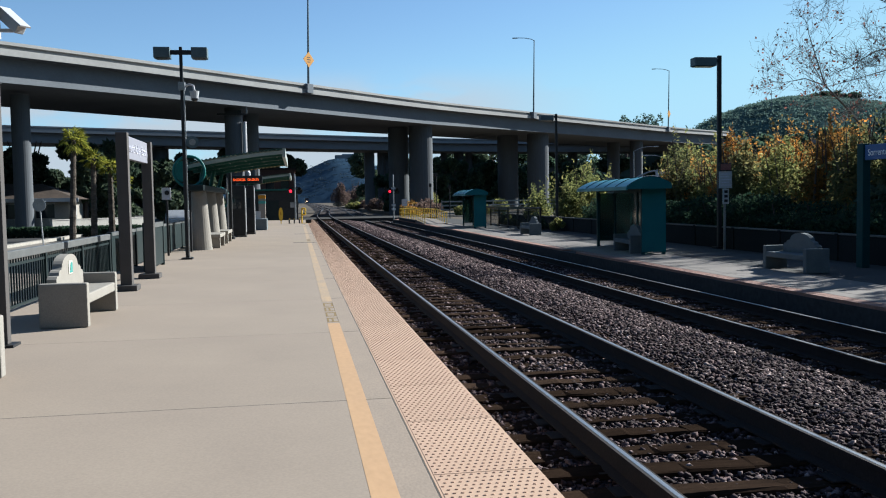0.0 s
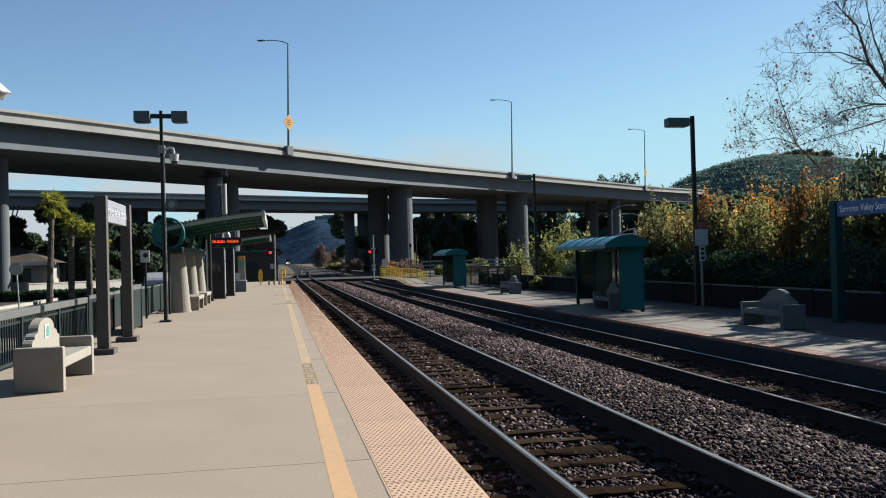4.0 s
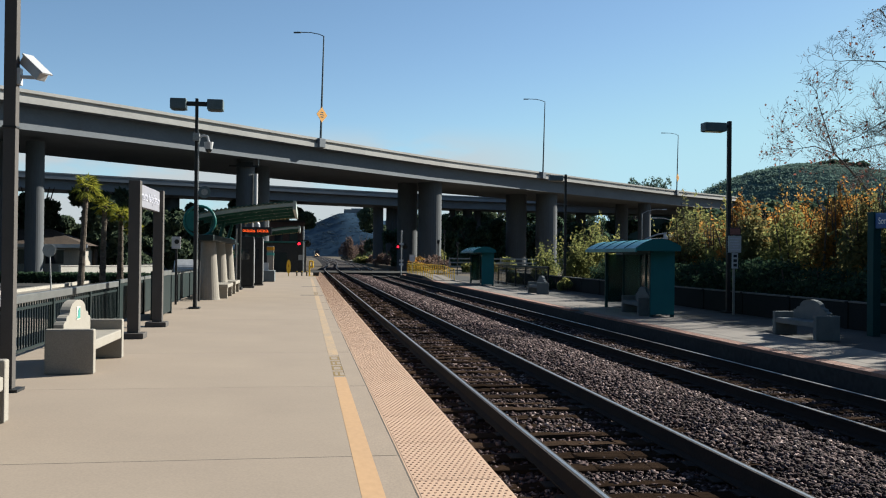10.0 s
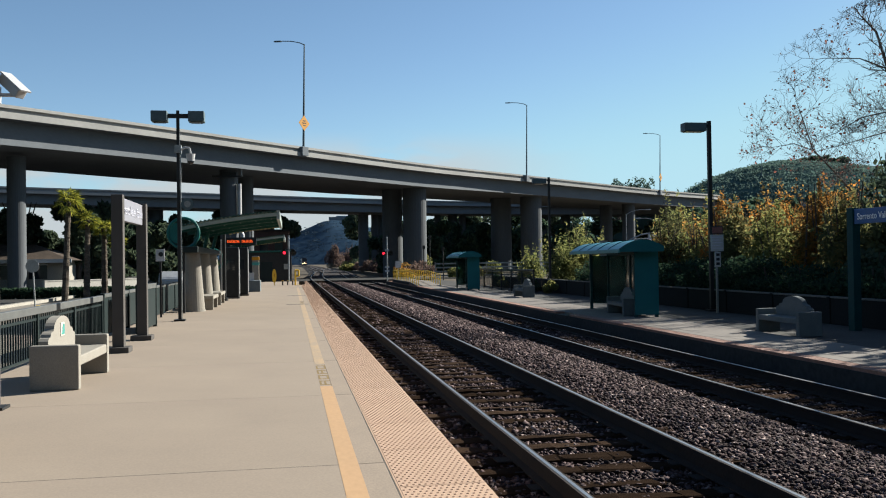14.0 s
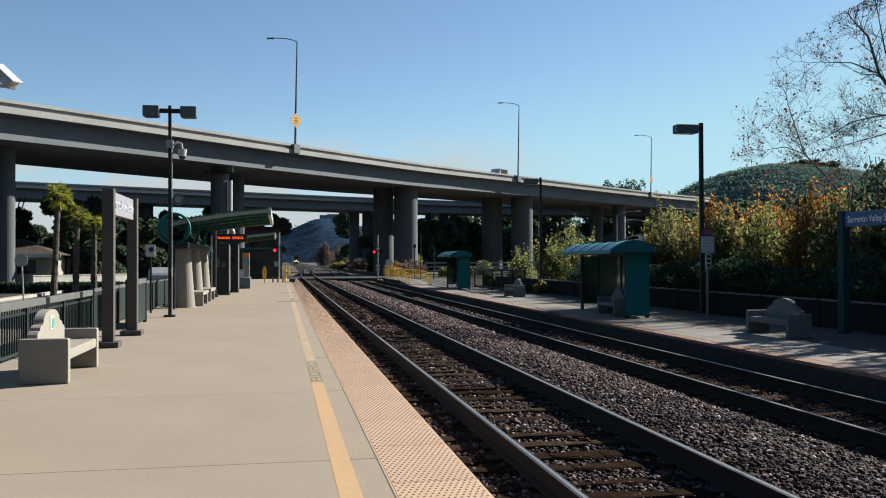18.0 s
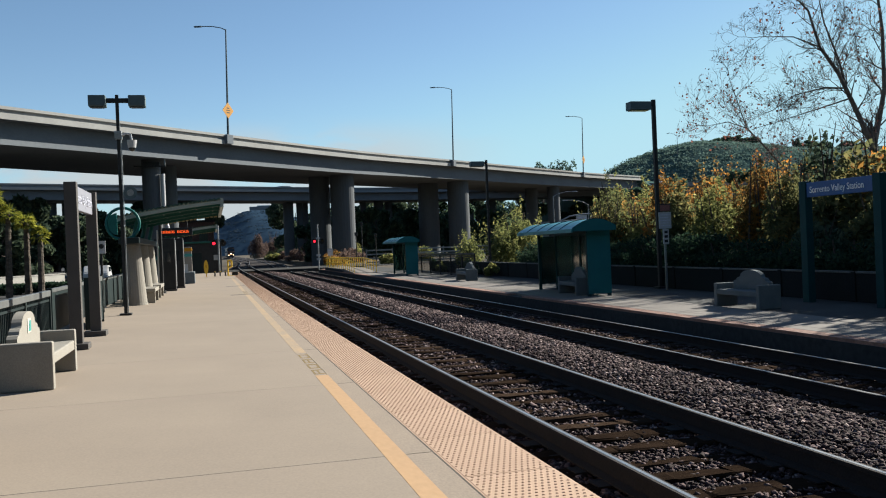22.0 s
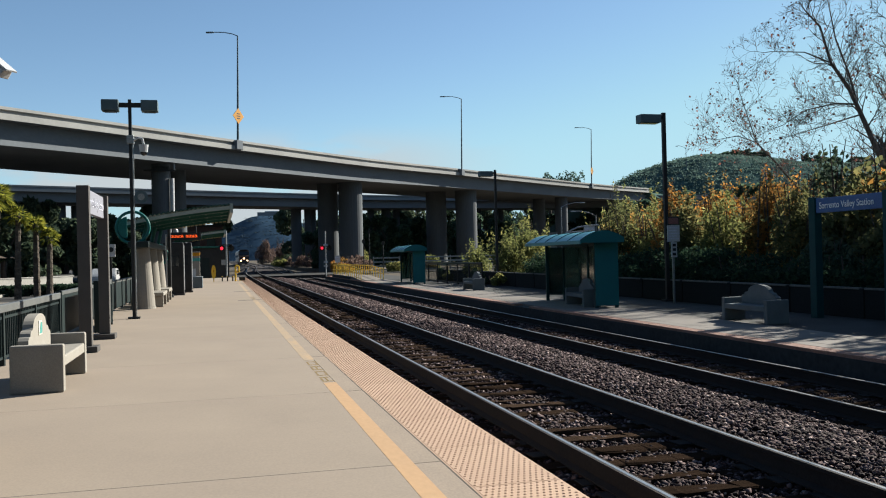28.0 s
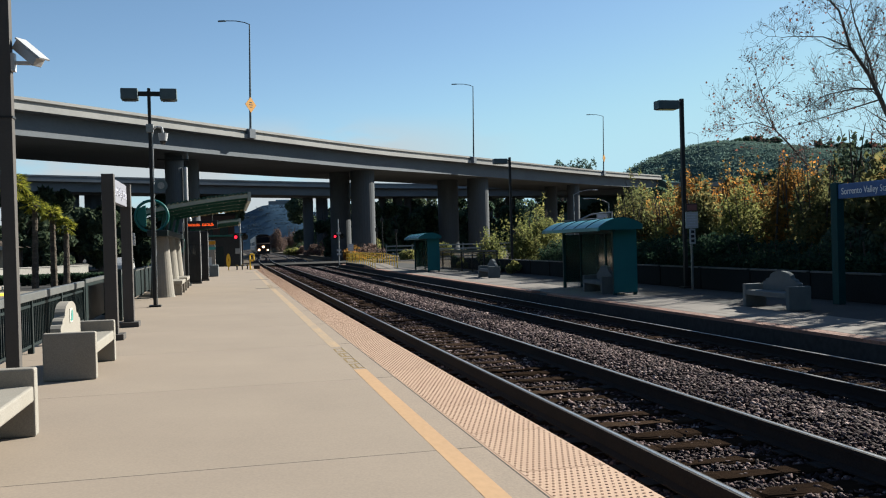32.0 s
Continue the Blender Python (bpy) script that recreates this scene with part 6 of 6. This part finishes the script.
ridge("hill", -520, 1120, 900, 260, 8, [(0, 25), (0.4, 34), (0.7, 26), (0.9, 8), (1, 0)], M["hazy_hill"], "distant low hill, haze painted in its blue", 9, 4)
hb = thing("building", pose(68, 1246, 58.5), "pale house on the crest of the distant hill", "building")
# bluish concrete and hill colours imitate haze on the house
part("wall", B(-16, 18, -4, 4, 0, 6), M["bridge"], hb)
part("roof", prism(bmesh.new(), [(-4.6, 6), (4.6, 6), (0, 7.6)], 0, -6, 12), M["hazy_hill"], hb)
shrub(480, 14.2, 330, -0.8, 2.6, 2.6, 3.4, 1800, 0.2, "blossom", "small pale blossoming bush by the line", group="bushes along the line", lumps=6)
shrub(481, 16.0, 260, -0.8, 2.8, 2.8, 4.0, 2200, 0.2, "willow_leaf", "bright green bush by the line", group="bushes along the line", lumps=7)
shrub(482, 14.2, 180, -0.8, 2.4, 2.4, 3.0, 2600, 0.15, "twig_shrub", "low brown bush by the crossing", group="bushes along the line", lumps=7)
for i in range(9):
    shrub(440 + i, -7.0 + 0.5 * (i % 3), 112 + 15 * i, -0.9, 2.4, 3.5, 2.6 + 1.3 * (i % 3), 2200, 0.22, ("dark_leaf", "twig_shrub", "dark_leaf")[i % 3], "dark scrubby bush along the railway", group="bushes along the line", lumps=7)
    shrub(460 + i, 15.5 + 0.9 * (i % 3), 118 + 16 * i, -0.9, 2.6, 4.0, 3.2 + 1.2 * (i % 2), 2200, 0.22, ("twig_shrub", "dark_leaf", "willow_leaf")[i % 3], "scrubby bush along the railway", group="bushes along the line", lumps=7)
rng = np.random.default_rng(21)
slope = far_ridge[2:16, 25:60].reshape(-1, 3)
clump = slope[rng.integers(0, len(slope), 900)] + rng.normal(size=(900, 3)) * np.array([7, 4, 0.2])
tagged(leaves("scrub", (clump[:, None] + rng.normal(size=(900, 14, 3)) * np.array([2.4, 2.0, 0.4])).reshape(-1, 3), 0.65, M["hazy_scrub"], None, rng, (1, 0.8)), "trees on the distant hill, haze painted in their blue", "scrub", kind="stuff")
row, col = rng.integers(4, 22, 9000), rng.integers(10, 61, 9000)
fu, fv = rng.uniform(0, 1, (9000, 1)), rng.uniform(0, 1, (9000, 1))
pick = near[row, col] + fu * (near[row, col + 1] - near[row, col]) + fv * (near[row + 1, col] - near[row, col])
centres = (pick[:, None] + rng.normal(size=(9000, 8, 3)) * np.array([1.6, 1.6, 0.2])).reshape(-1, 3)
sc = leaves("scrub", centres, 0.45, M["scrub"], None, rng, (1, 0.8))
tagged(sc, "dark green scrub on the hillside", "scrub", kind="stuff")
crest = np.concatenate([near[19, 33:38], near[18, 34:38], near[19, 42:46], near[20, 47:50]])
for i, c in enumerate(crest):
    round_tree(260 + i, float(c[0]), float(c[1]), float(c[2]) - 3.5, rng.uniform(6.5, 9.5), rng.uniform(3.5, 5), 650, 0.8, leaf="green_leaf", label="dark tree on the crest of the hill", group="trees on the hill")

# ---- the train, far down the line ----


def track_x(y):
    return 1.62 + bend(y)


def rail_car(name, label, length, height, paint, nose, group):
    t = thing(name, Matrix(), label, "train", group)
    w = 1.52
    outline = [(-w, 1.0), (w, 1.0), (w, height - 0.5), (w - 0.35, height - 0.08), (w - 0.8, height), (-w + 0.8, height), (-w + 0.35, height - 0.08), (-w, height - 0.5)]
    part("body", prism(bmesh.new(), outline, 1, 0.0, length), paint, t)
    part("underframe", B(-1.3, 1.3, 0.5, length - 0.5, 0.55, 1.0), M["black"], t)
    for y in (2.6, length - 2.6):
        bg = part("bogie", B(-1.15, 1.15, y - 1.6, y + 1.6, 0.35, 0.7), M["black"], t)
        for d in (-1.1, 1.1):
            for s in (-0.75, 0.75):
                part("wheel", rod(bmesh.new(), (s - 0.07, y + d, 0.46), (s + 0.07, y + d, 0.46), 0.46, 0.46, 16), M["rail_side"], bg)
    if nose:
        part("nose", prism(bmesh.new(), [(-1.9, 0.95), (0, 0.95), (0, height - 0.5), (-0.45, height - 0.6), (-0.9, 2.75), (-1.85, 2.45)], 0, -1.45, 1.45), paint, t)
        part("windscreen", prism(bmesh.new(), [(-0.93, 2.8), (-0.47, height - 0.72), (-0.50, height - 0.70), (-0.97, 2.82)], 0, -1.25, 1.25), M["window"], t)
        part("pilot", prism(bmesh.new(), [(-2.0, 0.25), (-1.5, 0.25), (-1.5, 1.0), (-1.9, 1.0)], 0, -1.35, 1.35), M["black"], t)
        for x, z, y, r in ((0.0, 1.8, -1.88, 0.24), (-0.95, 1.15, -1.9, 0.22), (0.95, 1.15, -1.9, 0.17)):
            part("headlight", rod(bmesh.new(), (x, y - 0.12, z), (x, y, z), r, r, 16), M["headlamp"], t, "glowing headlight")
        part("stripe", B(-1.525, 1.525, 0.3, length, 2.0, 2.4), M["blue"], t)
    else:
        for s in (-1, 1):
            for k in range(8):
                part("window", B(w * s - 0.02, w * s + 0.02, 3 + k * (length - 6) / 8, 4.7 + k * (length - 6) / 8, 2.2, 3.1), M["window"], t)
        part("stripe", B(-1.54, 1.54, 0.2, length - 0.2, 1.55, 1.85), M["blue"], t)
    return t


loco = rail_car("locomotive", "dark passenger locomotive with three lit headlights", 17.0, 4.6, M["loco"], True, "train")
coaches = [rail_car("passenger_coach", "silver double-deck passenger coach with a blue stripe", 25.0, 4.7, M["coach"], False, "train") for _ in range(3)]

# ---- cars crossing the bridges ----
van = car("van", Matrix(), M["car_white"], "white van driving on the flyover", "cars on the bridges", tall=True)
flyover_cars = [car("car", Matrix(), M["car_white"], "white car driving on the flyover", "cars on the bridges") for _ in range(2)]
far_cars = [car("car", Matrix(), M[paint], label, "cars on the bridges") for paint, label in (
    ("car_paint", "grey car driving on the far bridge"), ("car_paint", "grey car driving on the far bridge"), ("car_paint", "grey car driving on the far bridge"), ("car_white", "white car driving on the far bridge"))]

# ---- the pieces of the platforms and tracks ----


def shared(name, bm, material):
    me = bpy.data.meshes.new(name)
    bm.to_mesh(me)
    bm.free()
    me.materials.append(material)
    return me


def lay(name, me, parent, x, y, z, rz=0.0):
    o = new(name, me)
    o.parent = parent
    o.matrix_basis = pose(x, y, z, rz=rz)
    return o


def slab(w, l, t=0.06, edge=0.006):
    bm = box(bmesh.new(), 0, w, 0, l, 0, t)
    bmesh.ops.bevel(bm, geom=[e for e in bm.edges if all(v.co.z > t / 2 for v in e.verts)], offset=edge, segments=1, affect="EDGES")
    return bm


J1 = shared("sawn_joint", box(bmesh.new(), -0.765, -0.592, -0.003, 0.003, 0.0006, 0.0016), M["joint"])
J3 = shared("sawn_joint", box(bmesh.new(), -5.5, -0.592, -0.004, 0.004, 0.0001, 0.0009), M["joint"])
lay("sawn_joint", J3, p1, 0, 6.415, 0)
J2 = shared("joint_cover", box(bmesh.new(), -1.45, -0.602, -0.2, 0.2, 0.0006, 0.0016), M["joint"])
S1 = shared("slab", slab(4.754, 3.6565, edge=0.002), M["slab"])
S5 = shared("edge_slab", slab(0.2038, 3.6565, edge=0.002), M["edge_band"])
for i in range(-4, 20):
    y = 6.42 + 3.66 * i
    if y + 3.65 < 76:
        lay("slab", S1, p1, -5.545, y, -0.06)
        lay("edge_slab", S5, p1, -0.7885, y, -0.06)
for i in range(-2, 19):
    lay("sawn_joint", J1, p1, 0, 6.415 + 3.66 * i, 0)
for y in (33.5, 42.6, 56.0, 66.0):
    lay("joint_cover", J2, p1, 0, y, 0)
# the worn yellow line with its stencilled word, as bars
yl = tagged(part("yellow_line", B(-0.936, -0.785, -10, 10.85, 0.0003, 0.0012), M["yellow_line"]), "worn yellow safety line along the platform", "line", kind="structure")
part("faded_stretch", B(-0.936, -0.785, 13.3, 33.9, 0.0003, 0.0012), M["worn_line"], yl, "worn and faded stretch of yellow line")
part("faded_stretch", B(-0.93, -0.79, 36.4, 58, 0.0003, 0.0012), M["worn_line"], yl, "worn and faded stretch of yellow line")
for base in (10.95, 34.0):
    for k in range(4):
        y = base + k * 0.58
        bar = bmesh.new()
        box(bar, -0.93, -0.79, y + 0.36, y + 0.43, 0.0004, 0.0012)
        box(bar, -0.93, -0.79, y, y + 0.06, 0.0004, 0.0012)
        box(bar, -0.93, -0.905, y + 0.06, y + 0.36, 0.0004, 0.0012)
        if k % 2:
            box(bar, -0.815, -0.79, y + 0.06, y + 0.36, 0.0004, 0.0012)
        else:
            box(bar, -0.87, -0.845, y + 0.06, y + 0.36, 0.0004, 0.0012)
        part("stencil_bar", bar, M["stencil"], yl)

# tactile tiles with their domes, nearest ones in full
tile = slab(0.607, 1.212, 0.062, 0.003)
plain = shared("tactile_tile", tile, M["tactile"])
dome_v, dome_f = [], []
for r in range(20):
    for c in range(14 - r % 2):
        cx, cy, k0 = 0.02 + c * 0.0428 + (r % 2) * 0.0214, 0.032 + r * 0.0605, len(dome_v)
        for rad, z in ((0.0115, 0.0615), (0.008, 0.0665)):
            dome_v += [(cx + rad * math.cos(math.pi * j / 3), cy + rad * math.sin(math.pi * j / 3), z) for j in range(6)]
        dome_f += [(k0 + j, k0 + (j + 1) % 6, k0 + 6 + (j + 1) % 6, k0 + 6 + j) for j in range(6)] + [tuple(k0 + 6 + j for j in range(6))]
dm = bpy.data.meshes.new("domes")
dm.from_pydata(dome_v, [], dome_f)
dm.materials.append(M["dome"])
strip_1 = thing("tactile_strip", Matrix(), "salmon tactile warning strip with raised domes", "tactile paving", kind="structure")
for i in range(-13, 62):
    y = 3.2 + 1.22 * i
    if y + 1.22 > 76.4:
        break
    t = lay("tactile_tile", plain, strip_1, -0.562, y, -0.06)
    if -6 < y < 76:
        d = new("domes", dm)
        d.parent = t
        d["kind"] = "stuff"
part("edge_strip", B(-0.574, -0.5625, -10, 75.9, -0.03, 0.0006), M["tactile"], strip_1)
part("edge_joint", B(-0.5838, -0.5742, -10, 75.9, -0.03, -0.0006), M["joint"], strip_1)

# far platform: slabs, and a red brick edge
S2 = shared("slab", slab(1.5, 3.64), M["slab_shaded"])
# dark sheet laid where the platform's back half lies in shade
tagged(part("pavement", B(10.105, 13.1, -10, 86, P2Z - 0.06, P2Z - 0.001), M["shade_strip"]), "dark strip painted as the shade along the back of the far platform", "pavement", kind="structure")
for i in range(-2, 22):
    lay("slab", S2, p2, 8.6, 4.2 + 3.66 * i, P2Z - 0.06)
BR = shared("brick", slab(0.10, 0.205, 0.06, 0.004), M["red_brick"])
for i in range(85):
    for k in range(3):
        lay("brick", BR, p2, 7.90 + 0.108 * k, 10.0 + 0.215 * i, P2Z - 0.06)
S3 = shared("edge_slab", slab(0.325, 3.64), M["red_brick"])
S4 = shared("edge_slab", slab(0.36, 3.64), M["slab_shaded"])
for i in range(22):
    y = 4.2 + 3.66 * i
    lay("edge_slab", S4, p2, 8.235, y, P2Z - 0.06)
    if y > 28.2:
        lay("edge_slab", S3, p2, 7.9, y, P2Z - 0.06)

# ties
rng = np.random.default_rng(3)
for tr, xc, zt in ((tracks[0], 1.62, -0.385), (tracks[1], 6.31, T2Z - 0.185)):
    T = []
    for v in range(4):
        bm = bmesh.new()
        for j in range(5):
            box(bm, -1.3 + 0.52 * j, -0.78 + 0.52 * j, -0.115, 0.115, -0.16, 0)
        bmesh.ops.remove_doubles(bm, verts=bm.verts[:], dist=0.001)
        bmesh.ops.delete(bm, geom=[f for f in bm.faces if abs(f.normal.x) > 0.9 and abs(f.calc_center_median().x) < 1.25], context="FACES")
        bmesh.ops.bevel(bm, geom=[e for e in bm.edges if all(q.co.z > -0.1 for q in e.verts)], offset=0.012, segments=1, affect="EDGES")
        for q in bm.verts:
            q.co += Vector(rng.normal(size=3)) * 0.01
        T.append(shared("tie", bm, M["tie"]))
    P = shared("tie_plate", box(bmesh.new(), -0.16, 0.16, -0.1, 0.1, 0, 0.012), M["rail_side"])
    y, k = -9.0, 0
    while y < 92:
        t = lay("tie", T[k % 4], tr, xc + rng.normal() * 0.03, y, zt - abs(rng.normal()) * 0.012, rng.normal() * 0.7)
        if y < 26:
            for s in (-0.75, 0.75):
                lay("tie_plate", P, t, s, 0, 0.001)
        y += 0.50 + rng.normal() * 0.035
        k += 1

# crushed stone
CUBE = np.array([(x, y, z) for x in (-1, 1) for y in (-1, 1) for z in (-1, 1)], float)
FACES = np.array([(0, 1, 3, 2), (4, 6, 7, 5), (0, 4, 5, 1), (2, 3, 7, 6), (0, 2, 6, 4), (1, 5, 7, 3)])


def ballast_z(x):
    """The crown of the ballast across both tracks."""
    return np.interp(x, [0.0, 0.3, 0.7, 0.95, 2.25, 2.5, 2.95, 3.4, 4.6, 5.2, 7.5, 7.87], [-0.50, -0.44, -0.435, -0.44, -0.44, -0.435, -0.405, -0.39, -0.56, -0.735, -0.735, -0.745])


def stones(name, n, y0, y1, size, seed, power):
    g = np.random.default_rng(seed)
    y = y0 + (y1 - y0) * g.uniform(0, 1, n) ** power
    x = g.uniform(0.03, 7.83, n)
    inside = (x > 0.35) & (x < 2.9) & (y > 16) & (g.uniform(0, 1, n) < np.clip((y - 16) / 18, 0, 0.75))
    x = np.where(inside, g.uniform(3.0, 4.8, n), x)
    s = size * g.uniform(0.55, 1.25, n) * (1 + 0.5 * (y - y0) / (y1 - y0))
    z = ballast_z(x) + g.normal(size=n) * 0.012 + 0.3 * s
    v = CUBE[None] * g.uniform(0.5, 1.0, (n, 1, 3)) + g.uniform(-0.42, 0.42, (n, 8, 3))
    q = g.normal(size=(n, 4))
    q /= np.linalg.norm(q, axis=1)[:, None]
    w, a, b, c = q.T
    rot = np.stack([1 - 2 * (b * b + c * c), 2 * (a * b - c * w), 2 * (a * c + b * w), 2 * (a * b + c * w), 1 - 2 * (a * a + c * c), 2 * (b * c - a * w),
                    2 * (a * c - b * w), 2 * (b * c + a * w), 1 - 2 * (a * a + b * b)], 1).reshape(n, 3, 3)
    v = np.einsum("nij,nkj->nki", rot, v * s[:, None, None]) * np.array([1.0, 1.0, 0.72]) + np.stack([x, y, z], 1)[:, None]
    f = (FACES[None] + 8 * np.arange(n)[:, None, None]).reshape(-1, 4)
    ob = raw_mesh(name, v.reshape(-1, 3), f, 4, M["stone"])
    return tagged(ob, "loose crushed stone ballast between the rails", "ballast", kind="stuff")


stones("ballast_stones", 150000, 2.5, 26, 0.0195, 31, 1.5)
stones("ballast_stones", 26000, -9, 2.6, 0.024, 33, 1.0)
stones("ballast_stones", 60000, 24, 86, 0.036, 32, 1.4)
CROWN = (0.0, 0.3, 0.7, 0.95, 2.25, 2.5, 2.95, 3.4, 4.6, 5.2, 7.5, 7.87)
bedz = sheet("ballast_crown", [(x, y, float(ballast_z(x)) - 0.02) for y in (-30, 88) for x in CROWN],
             [(i, i + 1, i + 13, i + 12) for i in range(11)], M["bed"])
tagged(bedz, "grey-brown bed of crushed stone", "ballast", kind="structure")


# ---- motions ----
def along(line, s):
    """The place and heading s metres along a line."""
    left = s
    for a, b in zip(line[:-1], line[1:]):
        d = (b - a).length
        if left <= d:
            return a + (b - a) * (left / d), math.degrees(math.atan2(b.y - a.y, b.x - a.x))
        left -= d
    a, b = line[-2], line[-1]
    return b + (b - a).normalized() * left, math.degrees(math.atan2(b.y - a.y, b.x - a.x))


def drive(thing_, line, lane, drop, s_at, times):
    """Keys a car along a bridge; s_at gives metres along it at a time."""
    rows = []
    for t in times:
        p, h = along(line, max(s_at(t), 0.5))
        side = Vector((-math.sin(radians(h)), math.cos(radians(h)), 0))
        p = p + side * lane + Vector((0, 0, drop))
        rows.append((t, pose(p.x, p.y, p.z, rz=h)))
    walk(thing_, rows)


def front_of_train(t):
    """Where the train's front stands along the line."""
    return 205 + 20.5 * (32 - t) - 0.02 * (32 - t) ** 2


def motions():
    times = [2.0 * k for k in range(17)]
    back = 0.0
    for ob, length in ((loco, 17.6), *((c, 25.6) for c in coaches)):
        rows = []
        for t in times:
            y = front_of_train(t) + back
            turn = math.degrees(math.atan2(track_x(y + length) - track_x(y), length))
            rows.append((t, pose(track_x(y), y, -0.2, rz=-turn)))
        walk(ob, rows)
        back += length
    ticks = [0.0] + [0.5 * k for k in range(1, 64)] + [32.0]
    drive(van, ROAD_1, 4.0, -1.0, lambda t: min(max(107 + 28.2 * (t - 16), 0.5), 425), ticks)
    for ob, start, seen in zip(flyover_cars, (100, 102.5), (28.0, 31.0)):
        drive(ob, ROAD_1, 4.0, -1.0, lambda t: min(max(start + 30.2 * (t - seen), 0.5), 425), ticks)
    for ob, start, seen in zip(far_cars, (164.5, 174.0, 169.5), (6.0, 11.0, 27.5)):
        drive(ob, LINE_2, 8.5, -1.0, lambda t: min(max(start - 20 * (t - seen), 0.5), 330), ticks)
    drive(far_cars[3], LINE_2, 4.0, -1.0, lambda t: min(max(153 + 20 * (t - 21), 0.5), 330), ticks)


motions()
